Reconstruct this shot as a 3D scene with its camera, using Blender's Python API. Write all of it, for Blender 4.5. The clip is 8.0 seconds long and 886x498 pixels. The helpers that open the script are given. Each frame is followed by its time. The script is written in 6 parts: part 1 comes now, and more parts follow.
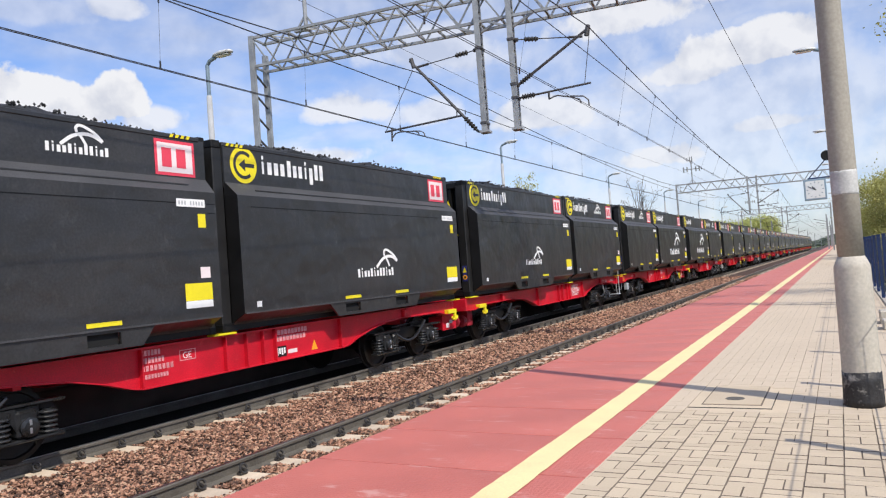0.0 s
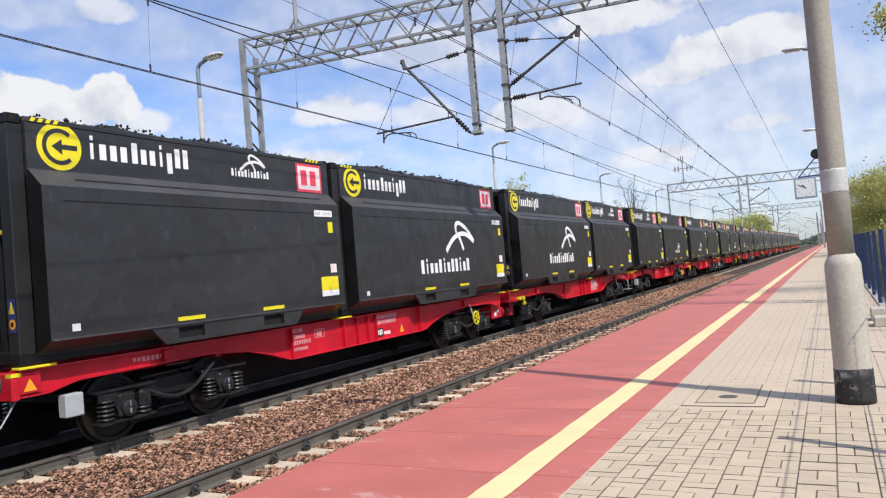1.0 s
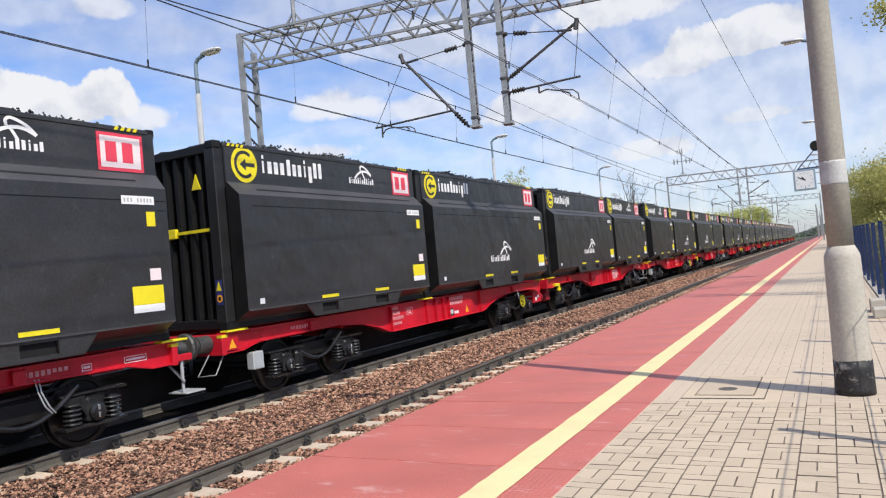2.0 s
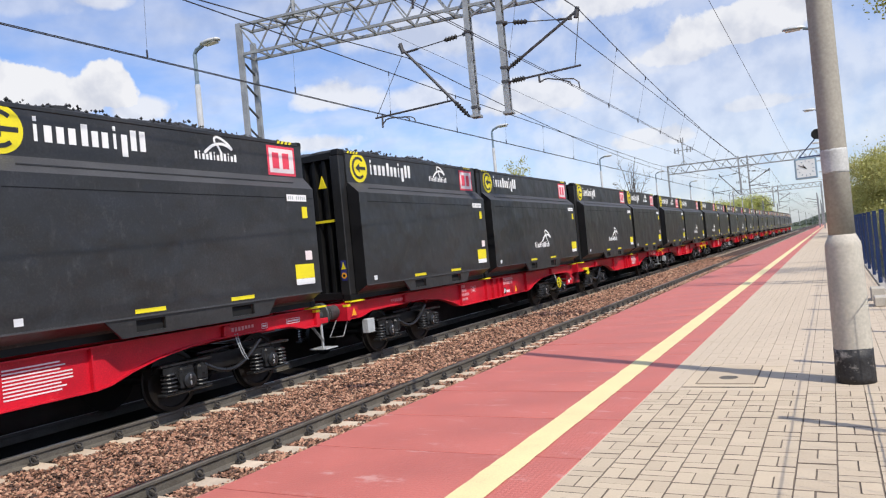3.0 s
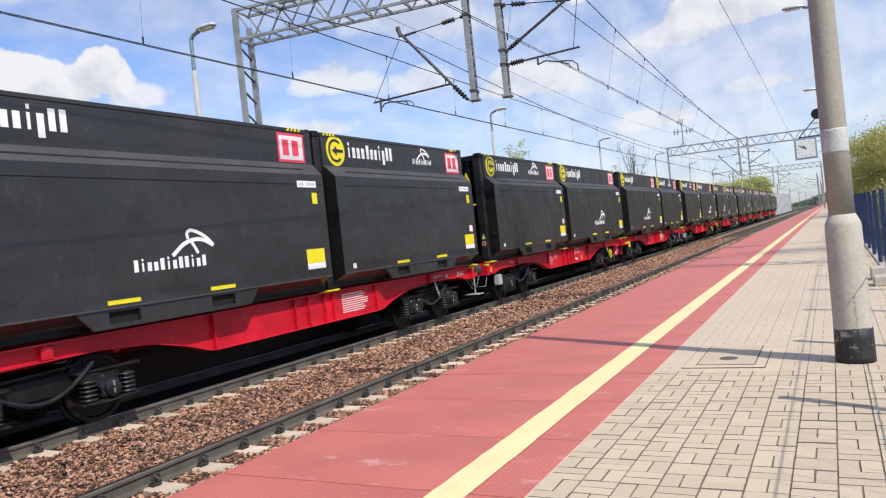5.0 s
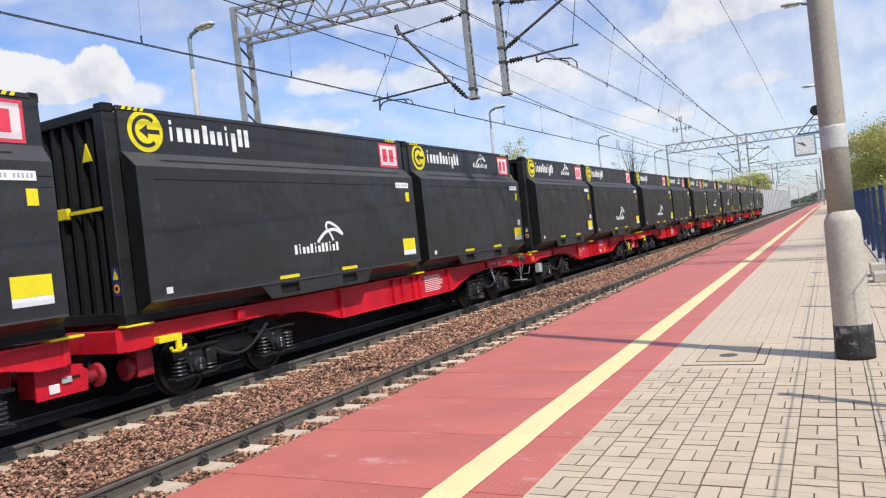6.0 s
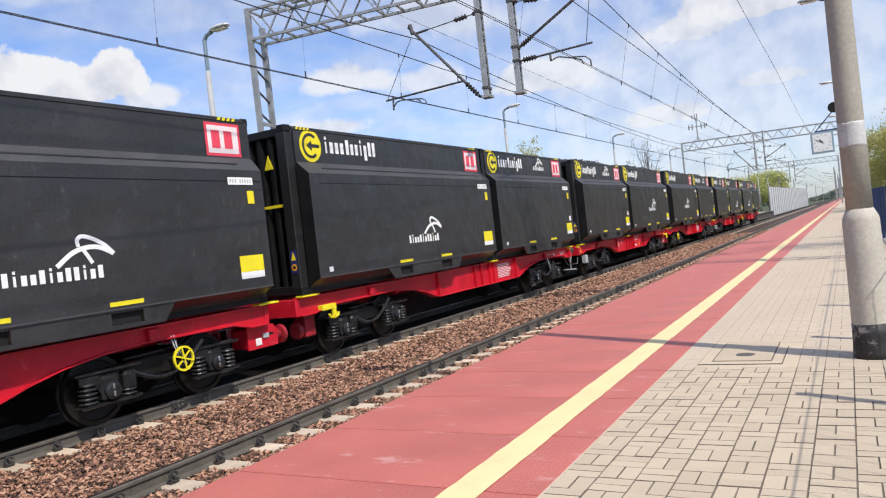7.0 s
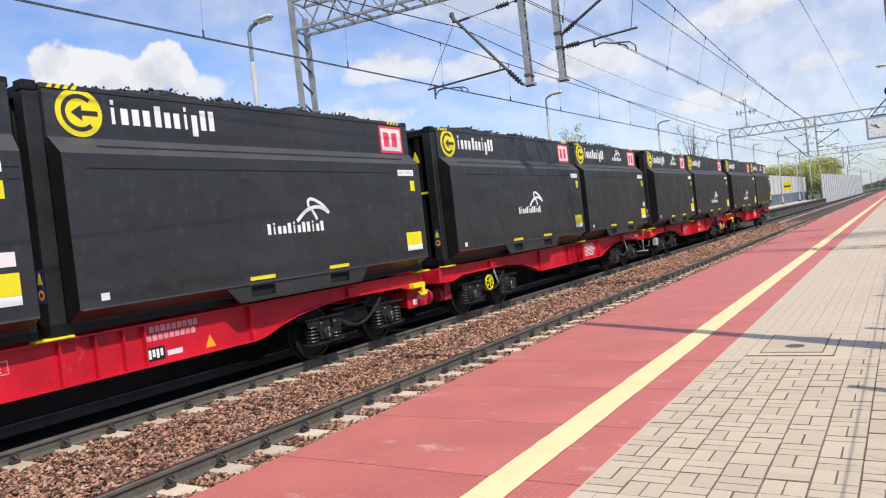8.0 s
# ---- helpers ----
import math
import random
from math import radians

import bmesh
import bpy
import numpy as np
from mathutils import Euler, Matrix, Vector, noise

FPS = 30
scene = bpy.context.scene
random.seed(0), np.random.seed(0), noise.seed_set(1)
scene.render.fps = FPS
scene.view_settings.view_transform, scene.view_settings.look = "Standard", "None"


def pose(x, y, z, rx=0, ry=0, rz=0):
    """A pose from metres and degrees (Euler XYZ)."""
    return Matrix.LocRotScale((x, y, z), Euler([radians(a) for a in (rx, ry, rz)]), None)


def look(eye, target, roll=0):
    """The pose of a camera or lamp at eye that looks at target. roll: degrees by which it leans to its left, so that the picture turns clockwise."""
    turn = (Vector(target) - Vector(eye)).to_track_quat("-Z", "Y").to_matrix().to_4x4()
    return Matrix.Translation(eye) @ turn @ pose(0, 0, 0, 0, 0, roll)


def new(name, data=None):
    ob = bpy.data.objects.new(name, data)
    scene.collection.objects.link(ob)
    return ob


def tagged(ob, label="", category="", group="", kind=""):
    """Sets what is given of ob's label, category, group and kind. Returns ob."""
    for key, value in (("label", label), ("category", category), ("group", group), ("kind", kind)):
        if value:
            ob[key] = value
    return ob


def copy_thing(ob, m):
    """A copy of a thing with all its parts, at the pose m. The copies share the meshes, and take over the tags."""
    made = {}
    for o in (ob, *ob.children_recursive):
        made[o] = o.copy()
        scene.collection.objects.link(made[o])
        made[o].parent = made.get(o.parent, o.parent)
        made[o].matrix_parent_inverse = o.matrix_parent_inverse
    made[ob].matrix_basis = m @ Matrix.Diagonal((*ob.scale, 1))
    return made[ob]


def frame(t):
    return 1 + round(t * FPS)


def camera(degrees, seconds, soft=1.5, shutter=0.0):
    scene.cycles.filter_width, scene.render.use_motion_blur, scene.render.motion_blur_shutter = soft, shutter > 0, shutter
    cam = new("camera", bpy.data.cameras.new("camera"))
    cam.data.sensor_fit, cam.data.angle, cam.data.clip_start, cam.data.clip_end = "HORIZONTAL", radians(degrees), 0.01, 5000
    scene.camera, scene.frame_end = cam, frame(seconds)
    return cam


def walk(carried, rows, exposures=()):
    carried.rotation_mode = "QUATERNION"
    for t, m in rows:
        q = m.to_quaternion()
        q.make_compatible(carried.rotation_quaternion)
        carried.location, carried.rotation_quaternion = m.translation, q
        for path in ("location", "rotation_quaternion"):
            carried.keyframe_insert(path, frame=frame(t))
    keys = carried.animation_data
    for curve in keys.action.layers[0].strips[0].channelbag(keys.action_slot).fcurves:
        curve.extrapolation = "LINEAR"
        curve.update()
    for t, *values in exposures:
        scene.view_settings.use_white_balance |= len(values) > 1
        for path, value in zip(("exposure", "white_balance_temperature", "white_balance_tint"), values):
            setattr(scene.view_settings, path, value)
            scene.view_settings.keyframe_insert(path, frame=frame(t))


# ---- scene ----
cam = camera(63.08, 8.0, soft=1.2)
EYE = (0.0, 0.0, 1.34)
# seconds, tilt, roll, yaw of a camera held by hand in one spot
PATH = [
    (0, 91.798, 4.283, 28.905),
    (0.5, 91.895, 4.540, 28.541),
    (1, 91.853, 4.802, 28.341),
    (1.5, 91.682, 5.033, 28.277),
    (3, 90.611, 5.383, 28.375),
    (3.5, 90.186, 5.525, 28.457),
    (4, 89.838, 5.724, 28.521),
    (4.5, 89.554, 5.869, 28.466),
    (6, 89.214, 6.242, 28.329),
    (6.5, 89.273, 6.364, 28.798),
    (7, 89.289, 6.415, 29.453),
    (7.5, 89.131, 6.496, 30.635),
    (8, 88.782, 6.469, 32.785),
]
walk(cam, [(t, pose(*EYE, a, b, c)) for t, a, b, c in PATH])

# ---- light: sun from the right and behind, blue sky with cumulus ----
SUN_EL, SUN_X, SUN_Y = 48.3, 0.895, -0.446
world = bpy.data.worlds.new("sky")
scene.world = world
world.use_nodes = True


def build_sky():
    nt = world.node_tree
    nt.nodes.clear()
    N = nt.nodes.new
    out, bg, sky = N("ShaderNodeOutputWorld"), N("ShaderNodeBackground"), N("ShaderNodeTexSky")
    sky.sky_type, sky.sun_disc = "NISHITA", False
    sky.sun_elevation, sky.sun_rotation = radians(SUN_EL), math.atan2(SUN_X, SUN_Y)
    sky.air_density, sky.dust_density, sky.ozone_density = 1.0, 0.8, 2.5
    coord = N("ShaderNodeTexCoord")
    # clouds lie on a high flat layer: direction divided by its height
    sep = N("ShaderNodeSeparateXYZ")
    nt.links.new(coord.outputs["Generated"], sep.inputs[0])
    high = N("ShaderNodeMath")
    high.operation, high.inputs[1].default_value = "MAXIMUM", 0.0
    nt.links.new(sep.outputs["Z"], high.inputs[0])
    lift = N("ShaderNodeMath")
    lift.operation, lift.inputs[1].default_value = "ADD", 0.16
    nt.links.new(high.outputs[0], lift.inputs[0])
    px, py = N("ShaderNodeMath"), N("ShaderNodeMath")
    for nd, axis in ((px, "X"), (py, "Y")):
        nd.operation = "DIVIDE"
        nt.links.new(sep.outputs[axis], nd.inputs[0])
        nt.links.new(lift.outputs[0], nd.inputs[1])
    flat = N("ShaderNodeCombineXYZ")
    nt.links.new(px.outputs[0], flat.inputs[0])
    nt.links.new(py.outputs[0], flat.inputs[1])
    shift = N("ShaderNodeMapping")
    shift.inputs["Location"].default_value = (2.3, 0.9, 0.0)
    nt.links.new(flat.outputs[0], shift.inputs[0])
    big, fine = N("ShaderNodeTexNoise"), N("ShaderNodeTexNoise")
    big.inputs["Scale"].default_value, big.inputs["Detail"].default_value = 0.9, 9.0
    big.inputs["Roughness"].default_value, big.inputs["Distortion"].default_value = 0.56, 0.25
    fine.inputs["Scale"].default_value, fine.inputs["Detail"].default_value = 3.2, 6.0
    nt.links.new(shift.outputs[0], big.inputs["Vector"])
    nt.links.new(shift.outputs[0], fine.inputs["Vector"])
    cover = N("ShaderNodeMapRange")
    cover.interpolation_type = "SMOOTHSTEP"
    cover.inputs["From Min"].default_value, cover.inputs["From Max"].default_value = 0.47, 0.72
    cover.inputs["To Max"].default_value = 0.80
    nt.links.new(big.outputs["Fac"], cover.inputs["Value"])
    veil = N("ShaderNodeMapRange")
    veil.interpolation_type = "SMOOTHSTEP"
    veil.inputs["From Min"].default_value, veil.inputs["From Max"].default_value = 0.25, 0.75
    veil.inputs["To Max"].default_value = 0.52
    nt.links.new(fine.outputs["Fac"], veil.inputs["Value"])
    both = N("ShaderNodeMath")
    both.operation = "MAXIMUM"
    nt.links.new(cover.outputs[0], both.inputs[0])
    nt.links.new(veil.outputs[0], both.inputs[1])
    # single cumulus heaps: azimuth, elevation, half width, half height in degrees, softness, cover
    last = both.outputs[0]
    heaps = [(-58.6, 14.1, 3.3, 1.9, 0.22, 0.97), (-55.2, 13.4, 3.4, 1.7, 0.25, 0.97), (-52.2, 14.0, 1.9, 1.9, 0.22, 0.97), (-50.2, 12.6, 2.2, 1.0, 0.8, 0.85),
             (-51.8, 20.3, 1.9, 1.0, 0.8, 0.75), (-58.0, 19.6, 4.0, 1.1, 1.2, 0.5), (-43.0, 17.9, 2.8, 0.9, 1.2, 0.4),
             (-35.8, 13.1, 4.2, 1.4, 0.7, 0.85), (-29.0, 12.4, 3.0, 1.3, 0.9, 0.75), (-37.5, 9.6, 3.0, 0.9, 0.8, 0.85), (-28.0, 16.8, 5.0, 2.2, 1.0, 0.7),
             (-5.0, 14.3, 5.2, 1.6, 0.4, 0.93), (-2.5, 14.6, 3.4, 1.6, 0.4, 0.93), (-9.2, 13.3, 3.2, 1.2, 0.6, 0.88),
             (-13.0, 18.2, 5.6, 2.0, 0.6, 0.9), (-5.5, 18.6, 4.2, 1.4, 0.9, 0.8), (-19.5, 11.4, 4.6, 1.6, 0.7, 0.88),
             (-11.3, 7.4, 3.2, 1.1, 0.7, 0.88), (-3.0, 8.8, 4.0, 0.8, 0.9, 0.82), (-6.0, 8.0, 19.0, 9.0, 1.6, 0.62)]
    for azimuth, elevation, wide, tall, soft, most in heaps:
        sa, ca, se, ce = math.sin(radians(azimuth)), math.cos(radians(azimuth)), math.sin(radians(elevation)), math.cos(radians(elevation))
        across, rise = N("ShaderNodeVectorMath"), N("ShaderNodeVectorMath")
        for nd, axis, size in ((across, (ca, -sa, 0), wide), (rise, (-sa * se, -ca * se, ce), tall)):
            nd.operation = "DOT_PRODUCT"
            nd.inputs[1].default_value = Vector(axis) / radians(size)
            nt.links.new(coord.outputs["Generated"], nd.inputs[0])
        under, base, joint, size_of = N("ShaderNodeMath"), N("ShaderNodeMath"), N("ShaderNodeCombineXYZ"), N("ShaderNodeVectorMath")
        under.operation, under.inputs[1].default_value = "MULTIPLY", -1.5      # flatter bases
        base.operation, size_of.operation = "MAXIMUM", "LENGTH"
        nt.links.new(rise.outputs["Value"], under.inputs[0])
        nt.links.new(rise.outputs["Value"], base.inputs[0])
        nt.links.new(under.outputs[0], base.inputs[1])
        nt.links.new(across.outputs["Value"], joint.inputs[0])
        nt.links.new(base.outputs[0], joint.inputs[1])
        nt.links.new(joint.outputs[0], size_of.inputs[0])
        rough = N("ShaderNodeMath")
        rough.operation, rough.inputs[1].default_value = "MULTIPLY_ADD", -2.4
        nt.links.new(puffs(nt, coord).outputs["Fac"], rough.inputs[0])
        nt.links.new(size_of.outputs["Value"], rough.inputs[2])
        heap = N("ShaderNodeMapRange")
        heap.interpolation_type = "SMOOTHSTEP"
        heap.inputs["From Min"].default_value, heap.inputs["From Max"].default_value = -0.2 + 0.5 * soft, -0.2 - 0.5 * soft
        heap.inputs["To Max"].default_value = most
        nt.links.new(rough.outputs[0], heap.inputs["Value"])
        top = N("ShaderNodeMath")
        top.operation = "MAXIMUM"
        nt.links.new(last, top.inputs[0])
        nt.links.new(heap.outputs[0], top.inputs[1])
        last = top.outputs[0]
    # the clouds' upper flanks are lit, their bases greyer
    above, lit, relief = N("ShaderNodeVectorMath"), N("ShaderNodeMath"), N("ShaderNodeMath")
    above.inputs[1].default_value = (0.012, -0.006, 0.016)
    nt.links.new(coord.outputs["Generated"], above.inputs[0])
    higher = N("ShaderNodeTexNoise")
    higher.inputs["Scale"].default_value, higher.inputs["Detail"].default_value, higher.inputs["Roughness"].default_value = 15.0, 3.0, 0.5
    nt.links.new(above.outputs[0], higher.inputs["Vector"])
    lit.operation, relief.operation = "SUBTRACT", "MULTIPLY_ADD"
    nt.links.new(puffs(nt, coord).outputs["Fac"], lit.inputs[0])
    nt.links.new(higher.outputs["Fac"], lit.inputs[1])
    nt.links.new(lit.outputs[0], relief.inputs[0])
    relief.inputs[1].default_value, relief.inputs[2].default_value = 2.2, 0.56
    tone = N("ShaderNodeValToRGB")
    tone.color_ramp.elements[0].color, tone.color_ramp.elements[1].color = (4.5, 4.65, 5.15, 1), (6.0, 6.0, 6.15, 1)
    tone.color_ramp.elements[0].position, tone.color_ramp.elements[1].position = 0.25, 0.70
    nt.links.new(relief.outputs[0], tone.inputs[0])
    mix = N("ShaderNodeMix")
    mix.data_type = "RGBA"
    nt.links.new(last, mix.inputs[0])
    tint = N("ShaderNodeMix")
    tint.data_type, tint.blend_type = "RGBA", "MULTIPLY"
    tint.inputs[0].default_value, tint.inputs[7].default_value = 1.0, (0.93, 1.0, 1.23, 1)
    nt.links.new(sky.outputs[0], tint.inputs[6])
    nt.links.new(tint.outputs[2], mix.inputs[6])
    nt.links.new(tone.outputs[0], mix.inputs[7])
    nt.links.new(mix.outputs[2], bg.inputs[0])
    bg.inputs[1].default_value = 0.15
    nt.links.new(bg.outputs[0], out.inputs[0])


def puffs(nt, coord):
    n = nt.nodes.get("puffs")
    if not n:
        n = nt.nodes.new("ShaderNodeTexNoise")
        n.name = "puffs"
        n.inputs["Scale"].default_value, n.inputs["Detail"].default_value, n.inputs["Roughness"].default_value = 15.0, 8.0, 0.56
        nt.links.new(coord.outputs["Generated"], n.inputs["Vector"])
    return n


build_sky()
sun = new("sun", bpy.data.lights.new("sun", "SUN"))
sun.data.energy, sun.data.angle, sun.data.color = 4.3, radians(0.53), (1.0, 0.935, 0.83)
cosel = math.cos(radians(SUN_EL))
sun.matrix_world = look((SUN_X * cosel * 50, SUN_Y * cosel * 50, math.sin(radians(SUN_EL)) * 50), (0, 0, 0))
scene.view_settings.exposure = 0.0


# ---- materials ----
def material(name, colour, rough=0.6, metal=0.0, vary=0.25, scale=6.0, grain=60.0, bump=0.15, per="", stain=None, spec=0.5, coat=0.0, spread=0.55):
    """Principled surface with variation at two scales, relief, and shifts from piece to piece."""
    m = bpy.data.materials.new(name)
    m.use_nodes = True
    nt = m.node_tree
    b = nt.nodes["Principled BSDF"]
    N = nt.nodes.new
    co = N("ShaderNodeTexCoord")
    n1, n2 = N("ShaderNodeTexNoise"), N("ShaderNodeTexNoise")
    n1.inputs["Scale"].default_value, n1.inputs["Detail"].default_value = scale, 5.0
    n2.inputs["Scale"].default_value, n2.inputs["Detail"].default_value = grain, 3.0
    for n in (n1, n2):
        nt.links.new(co.outputs["Object"], n.inputs["Vector"])
    add = N("ShaderNodeMath")
    add.operation = "ADD"
    nt.links.new(n1.outputs["Fac"], add.inputs[0])
    nt.links.new(n2.outputs["Fac"], add.inputs[1])
    src = add.outputs[0]
    if per:
        info = N("ShaderNodeObjectInfo" if per == "object" else "ShaderNodeNewGeometry")
        k = N("ShaderNodeMath")
        k.operation, k.inputs[1].default_value = "MULTIPLY_ADD", spread
        nt.links.new(info.outputs["Random" if per == "object" else "Random Per Island"], k.inputs[0])
        nt.links.new(src, k.inputs[2])
        sub = N("ShaderNodeMath")
        sub.operation, sub.inputs[1].default_value = "SUBTRACT", spread / 2
        nt.links.new(k.outputs[0], sub.inputs[0])
        src = sub.outputs[0]
    ramp = N("ShaderNodeValToRGB")
    lo = [c * (1 - vary) for c in colour]
    hi = [min(1.0, c * (1 + vary)) for c in colour]
    e = ramp.color_ramp.elements
    e[0].position, e[0].color, e[1].position, e[1].color = 0.30, (*(stain or lo), 1), 0.70, (*hi, 1)
    if stain:
        mid = ramp.color_ramp.elements.new(0.42)
        mid.color = (*lo, 1)
    half = N("ShaderNodeMath")
    half.operation, half.inputs[1].default_value = "MULTIPLY", 0.5
    nt.links.new(src, half.inputs[0])
    nt.links.new(half.outputs[0], ramp.inputs[0])
    nt.links.new(ramp.outputs[0], b.inputs["Base Color"])
    r = N("ShaderNodeMapRange")
    r.inputs["To Min"].default_value, r.inputs["To Max"].default_value = max(0.05, rough - 0.12), min(1.0, rough + 0.12)
    nt.links.new(n1.outputs["Fac"], r.inputs["Value"])
    nt.links.new(r.outputs[0], b.inputs["Roughness"])
    b.inputs["Metallic"].default_value = metal
    b.inputs["Specular IOR Level"].default_value = spec
    b.inputs["Coat Weight"].default_value = coat
    if bump:
        bp = N("ShaderNodeBump")
        bp.inputs["Strength"].default_value, bp.inputs["Distance"].default_value = bump, 0.01
        nt.links.new(n2.outputs["Fac"], bp.inputs["Height"])
        nt.links.new(bp.outputs[0], b.inputs["Normal"])
    return m


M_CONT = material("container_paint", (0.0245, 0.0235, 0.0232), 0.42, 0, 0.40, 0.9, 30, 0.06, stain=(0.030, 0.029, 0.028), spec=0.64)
# near-black, far darker than the side walls
M_CONT_END = material("container_end_black", (0.0055, 0.0055, 0.006), 0.55, 0, 0.4, 3, 50, 0.05, spec=0.3)
M_POST = material("corner_post_paint", (0.013, 0.0128, 0.013), 0.5, 0, 0.4, 3, 50, 0.05, spec=0.45)
# ballast blackened in colour to stand in for shade under the train
M_BEDSHADE = material("shade_black_ballast", (0.007, 0.006, 0.0055), 0.95, 0, 0.5, 12, 45, 1.0, spec=0.06)
M_BUFFER = material("buffer_dark_steel", (0.085, 0.087, 0.085), 0.45, 0.2, 0.3, 8, 60, 0.1, stain=(0.03, 0.027, 0.025))
M_STEP = material("dull_steel_bar", (0.20, 0.20, 0.20), 0.5, 0.3, 0.3, 8, 60, 0.1)
# lighter grey puts the upward slope's extra light into the colour
M_STRIP = material("container_lit_grey", (0.060, 0.060, 0.064), 0.55, 0, 0.3, 2, 50, 0.05, stain=(0.090, 0.088, 0.085))
M_BLACK = material("dark_opening", (0.004, 0.004, 0.004), 0.8, 0, 0.2, 5, 40, 0)
M_YELLOW = material("yellow_paint", (0.78, 0.66, 0.015), 0.5, 0, 0.1, 5, 60, 0.02)
M_ORANGE = material("orange_film", (0.85, 0.36, 0.02), 0.5, 0, 0.1, 5, 60, 0.02)
M_FADED = material("worn_pale_lettering", (0.72, 0.30, 0.32), 0.5, 0, 0.3, 9, 40, 0.02, stain=(0.66, 0.10, 0.12))
M_WHITE = material("white_film", (0.80, 0.80, 0.79), 0.5, 0, 0.06, 5, 60, 0.02)
M_SIGNRED = material("red_film", (0.72, 0.055, 0.095), 0.5, 0, 0.1, 5, 60, 0.02)
M_BLUE = material("blue_film", (0.025, 0.03, 0.16), 0.5, 0, 0.1, 5, 60, 0.02)
M_PINK = material("faded_white_film", (0.80, 0.69, 0.69), 0.5, 0, 0.08, 5, 60, 0.02)
M_FRAME = material("wagon_red_paint", (0.57, 0.0095, 0.026), 0.42, 0, 0.22, 2.2, 50, 0.05, stain=(0.40, 0.011, 0.022), spec=0.4)
M_DULLRED = material("dull_red_steel", (0.34, 0.012, 0.024), 0.55, 0, 0.4, 6, 50, 0.1, stain=(0.12, 0.02, 0.02))
M_BOGIE = material("bogie_black_steel", (0.024, 0.0245, 0.026), 0.30, 0.2, 0.5, 8, 60, 0.2, stain=(0.034, 0.029, 0.025))
M_SPRING = material("spring_steel", (0.034, 0.035, 0.037), 0.28, 0.3, 0.3, 8, 60, 0.1)
M_WHEEL = material("wheel_steel", (0.020, 0.018, 0.017), 0.5, 0.5, 0.4, 8, 60, 0.1)
M_BRIGHT = material("highlight_steel", (0.70, 0.70, 0.71), 0.35, 1.0, 0.1, 8, 60, 0.05)
M_GREYBOX = material("grey_metal_box", (0.42, 0.44, 0.45), 0.5, 0.1, 0.15, 8, 60, 0.1)
M_COAL = material("coal", (0.018, 0.018, 0.019), 0.55, 0, 0.6, 14, 60, 0.6, per="island")
M_RAIL = material("rail_side_steel", (0.125, 0.113, 0.096), 0.65, 0.0, 0.3, 3, 60, 0.2, stain=(0.075, 0.055, 0.042), spec=0.3)
M_RAILTOP = material("rail_running_face", (0.36, 0.35, 0.335), 0.36, 1.0, 0.2, 3, 60, 0.03)
M_CLIP = material("clip_dark_steel", (0.045, 0.042, 0.04), 0.5, 0.4, 0.3, 20, 90, 0.1)
M_SLEEPER = material("sleeper_concrete", (0.60, 0.49, 0.375), 0.85, 0, 0.22, 5, 60, 0.3, per="object")
M_SLEEPER_FAR = material("sleeper_concrete_far", (0.58, 0.48, 0.38), 0.85, 0, 0.22, 5, 60, 0.3, per="island")
M_STONE = material("ballast_stone", (0.300, 0.153, 0.098), 0.85, 0, 0.52, 25, 90, 0.4, per="island", stain=(0.046, 0.027, 0.021), spread=0.85)
M_BED = material("ballast_bed", (0.095, 0.055, 0.042), 0.95, 0, 0.6, 18, 45, 1.0, stain=(0.03, 0.02, 0.017))
M_RED = material("red_platform_slab", (0.565, 0.160, 0.128), 0.56, 0, 0.16, 1.1, 90, 0.5, stain=(0.42, 0.115, 0.097), spec=0.6)
M_LINE = material("yellow_line_paint", (0.82, 0.70, 0.37), 0.65, 0, 0.07, 3, 80, 0.25, stain=(0.70, 0.56, 0.30))
M_PAVER = material("paver_concrete", (0.570, 0.468, 0.342), 0.85, 0, 0.07, 3, 70, 0.45, per="object", stain=(0.50, 0.405, 0.295))
M_PAVER_FAR = material("paver_concrete_far", (0.575, 0.475, 0.360), 0.85, 0, 0.05, 0.8, 70, 0.2, stain=(0.50, 0.405, 0.30))
M_JOINT = material("joint_sand", (0.165, 0.130, 0.10), 0.95, 0, 0.45, 9, 90, 0.3)
M_CONC = material("platform_concrete", (0.42, 0.39, 0.35), 0.85, 0, 0.2, 2, 60, 0.3, stain=(0.28, 0.26, 0.23))
# dark concrete, coloured darker still for the shade seen beneath the train
M_DARKCONC = material("dark_shade_toned_concrete", (0.085, 0.075, 0.065), 0.9, 0, 0.3, 2, 60, 0.3, stain=(0.05, 0.045, 0.04))
M_POLE = material("pole_concrete", (0.37, 0.335, 0.28), 0.75, 0, 0.16, 1.6, 40, 0.04, stain=(0.27, 0.245, 0.205))
M_POLEFOOT = material("pole_foot_concrete", (0.51, 0.465, 0.39), 0.75, 0, 0.14, 1.8, 40, 0.05, stain=(0.39, 0.36, 0.315))
M_TAR = material("tar_paint", (0.022, 0.021, 0.022), 0.6, 0, 0.5, 9, 40, 0.5, stain=(0.17, 0.15, 0.14))
M_BAND = material("white_band_paint", (0.55, 0.54, 0.52), 0.95, 0, 0.16, 9, 60, 0.2, stain=(0.42, 0.40, 0.36), spec=0.2)
M_GALV = material("galvanised_steel", (0.37, 0.378, 0.38), 0.5, 0.4, 0.25, 4, 60, 0.1, stain=(0.26, 0.26, 0.255))
M_DARKARM = material("weathered_arm_steel", (0.085, 0.082, 0.085), 0.55, 0.4, 0.3, 6, 60, 0.1)
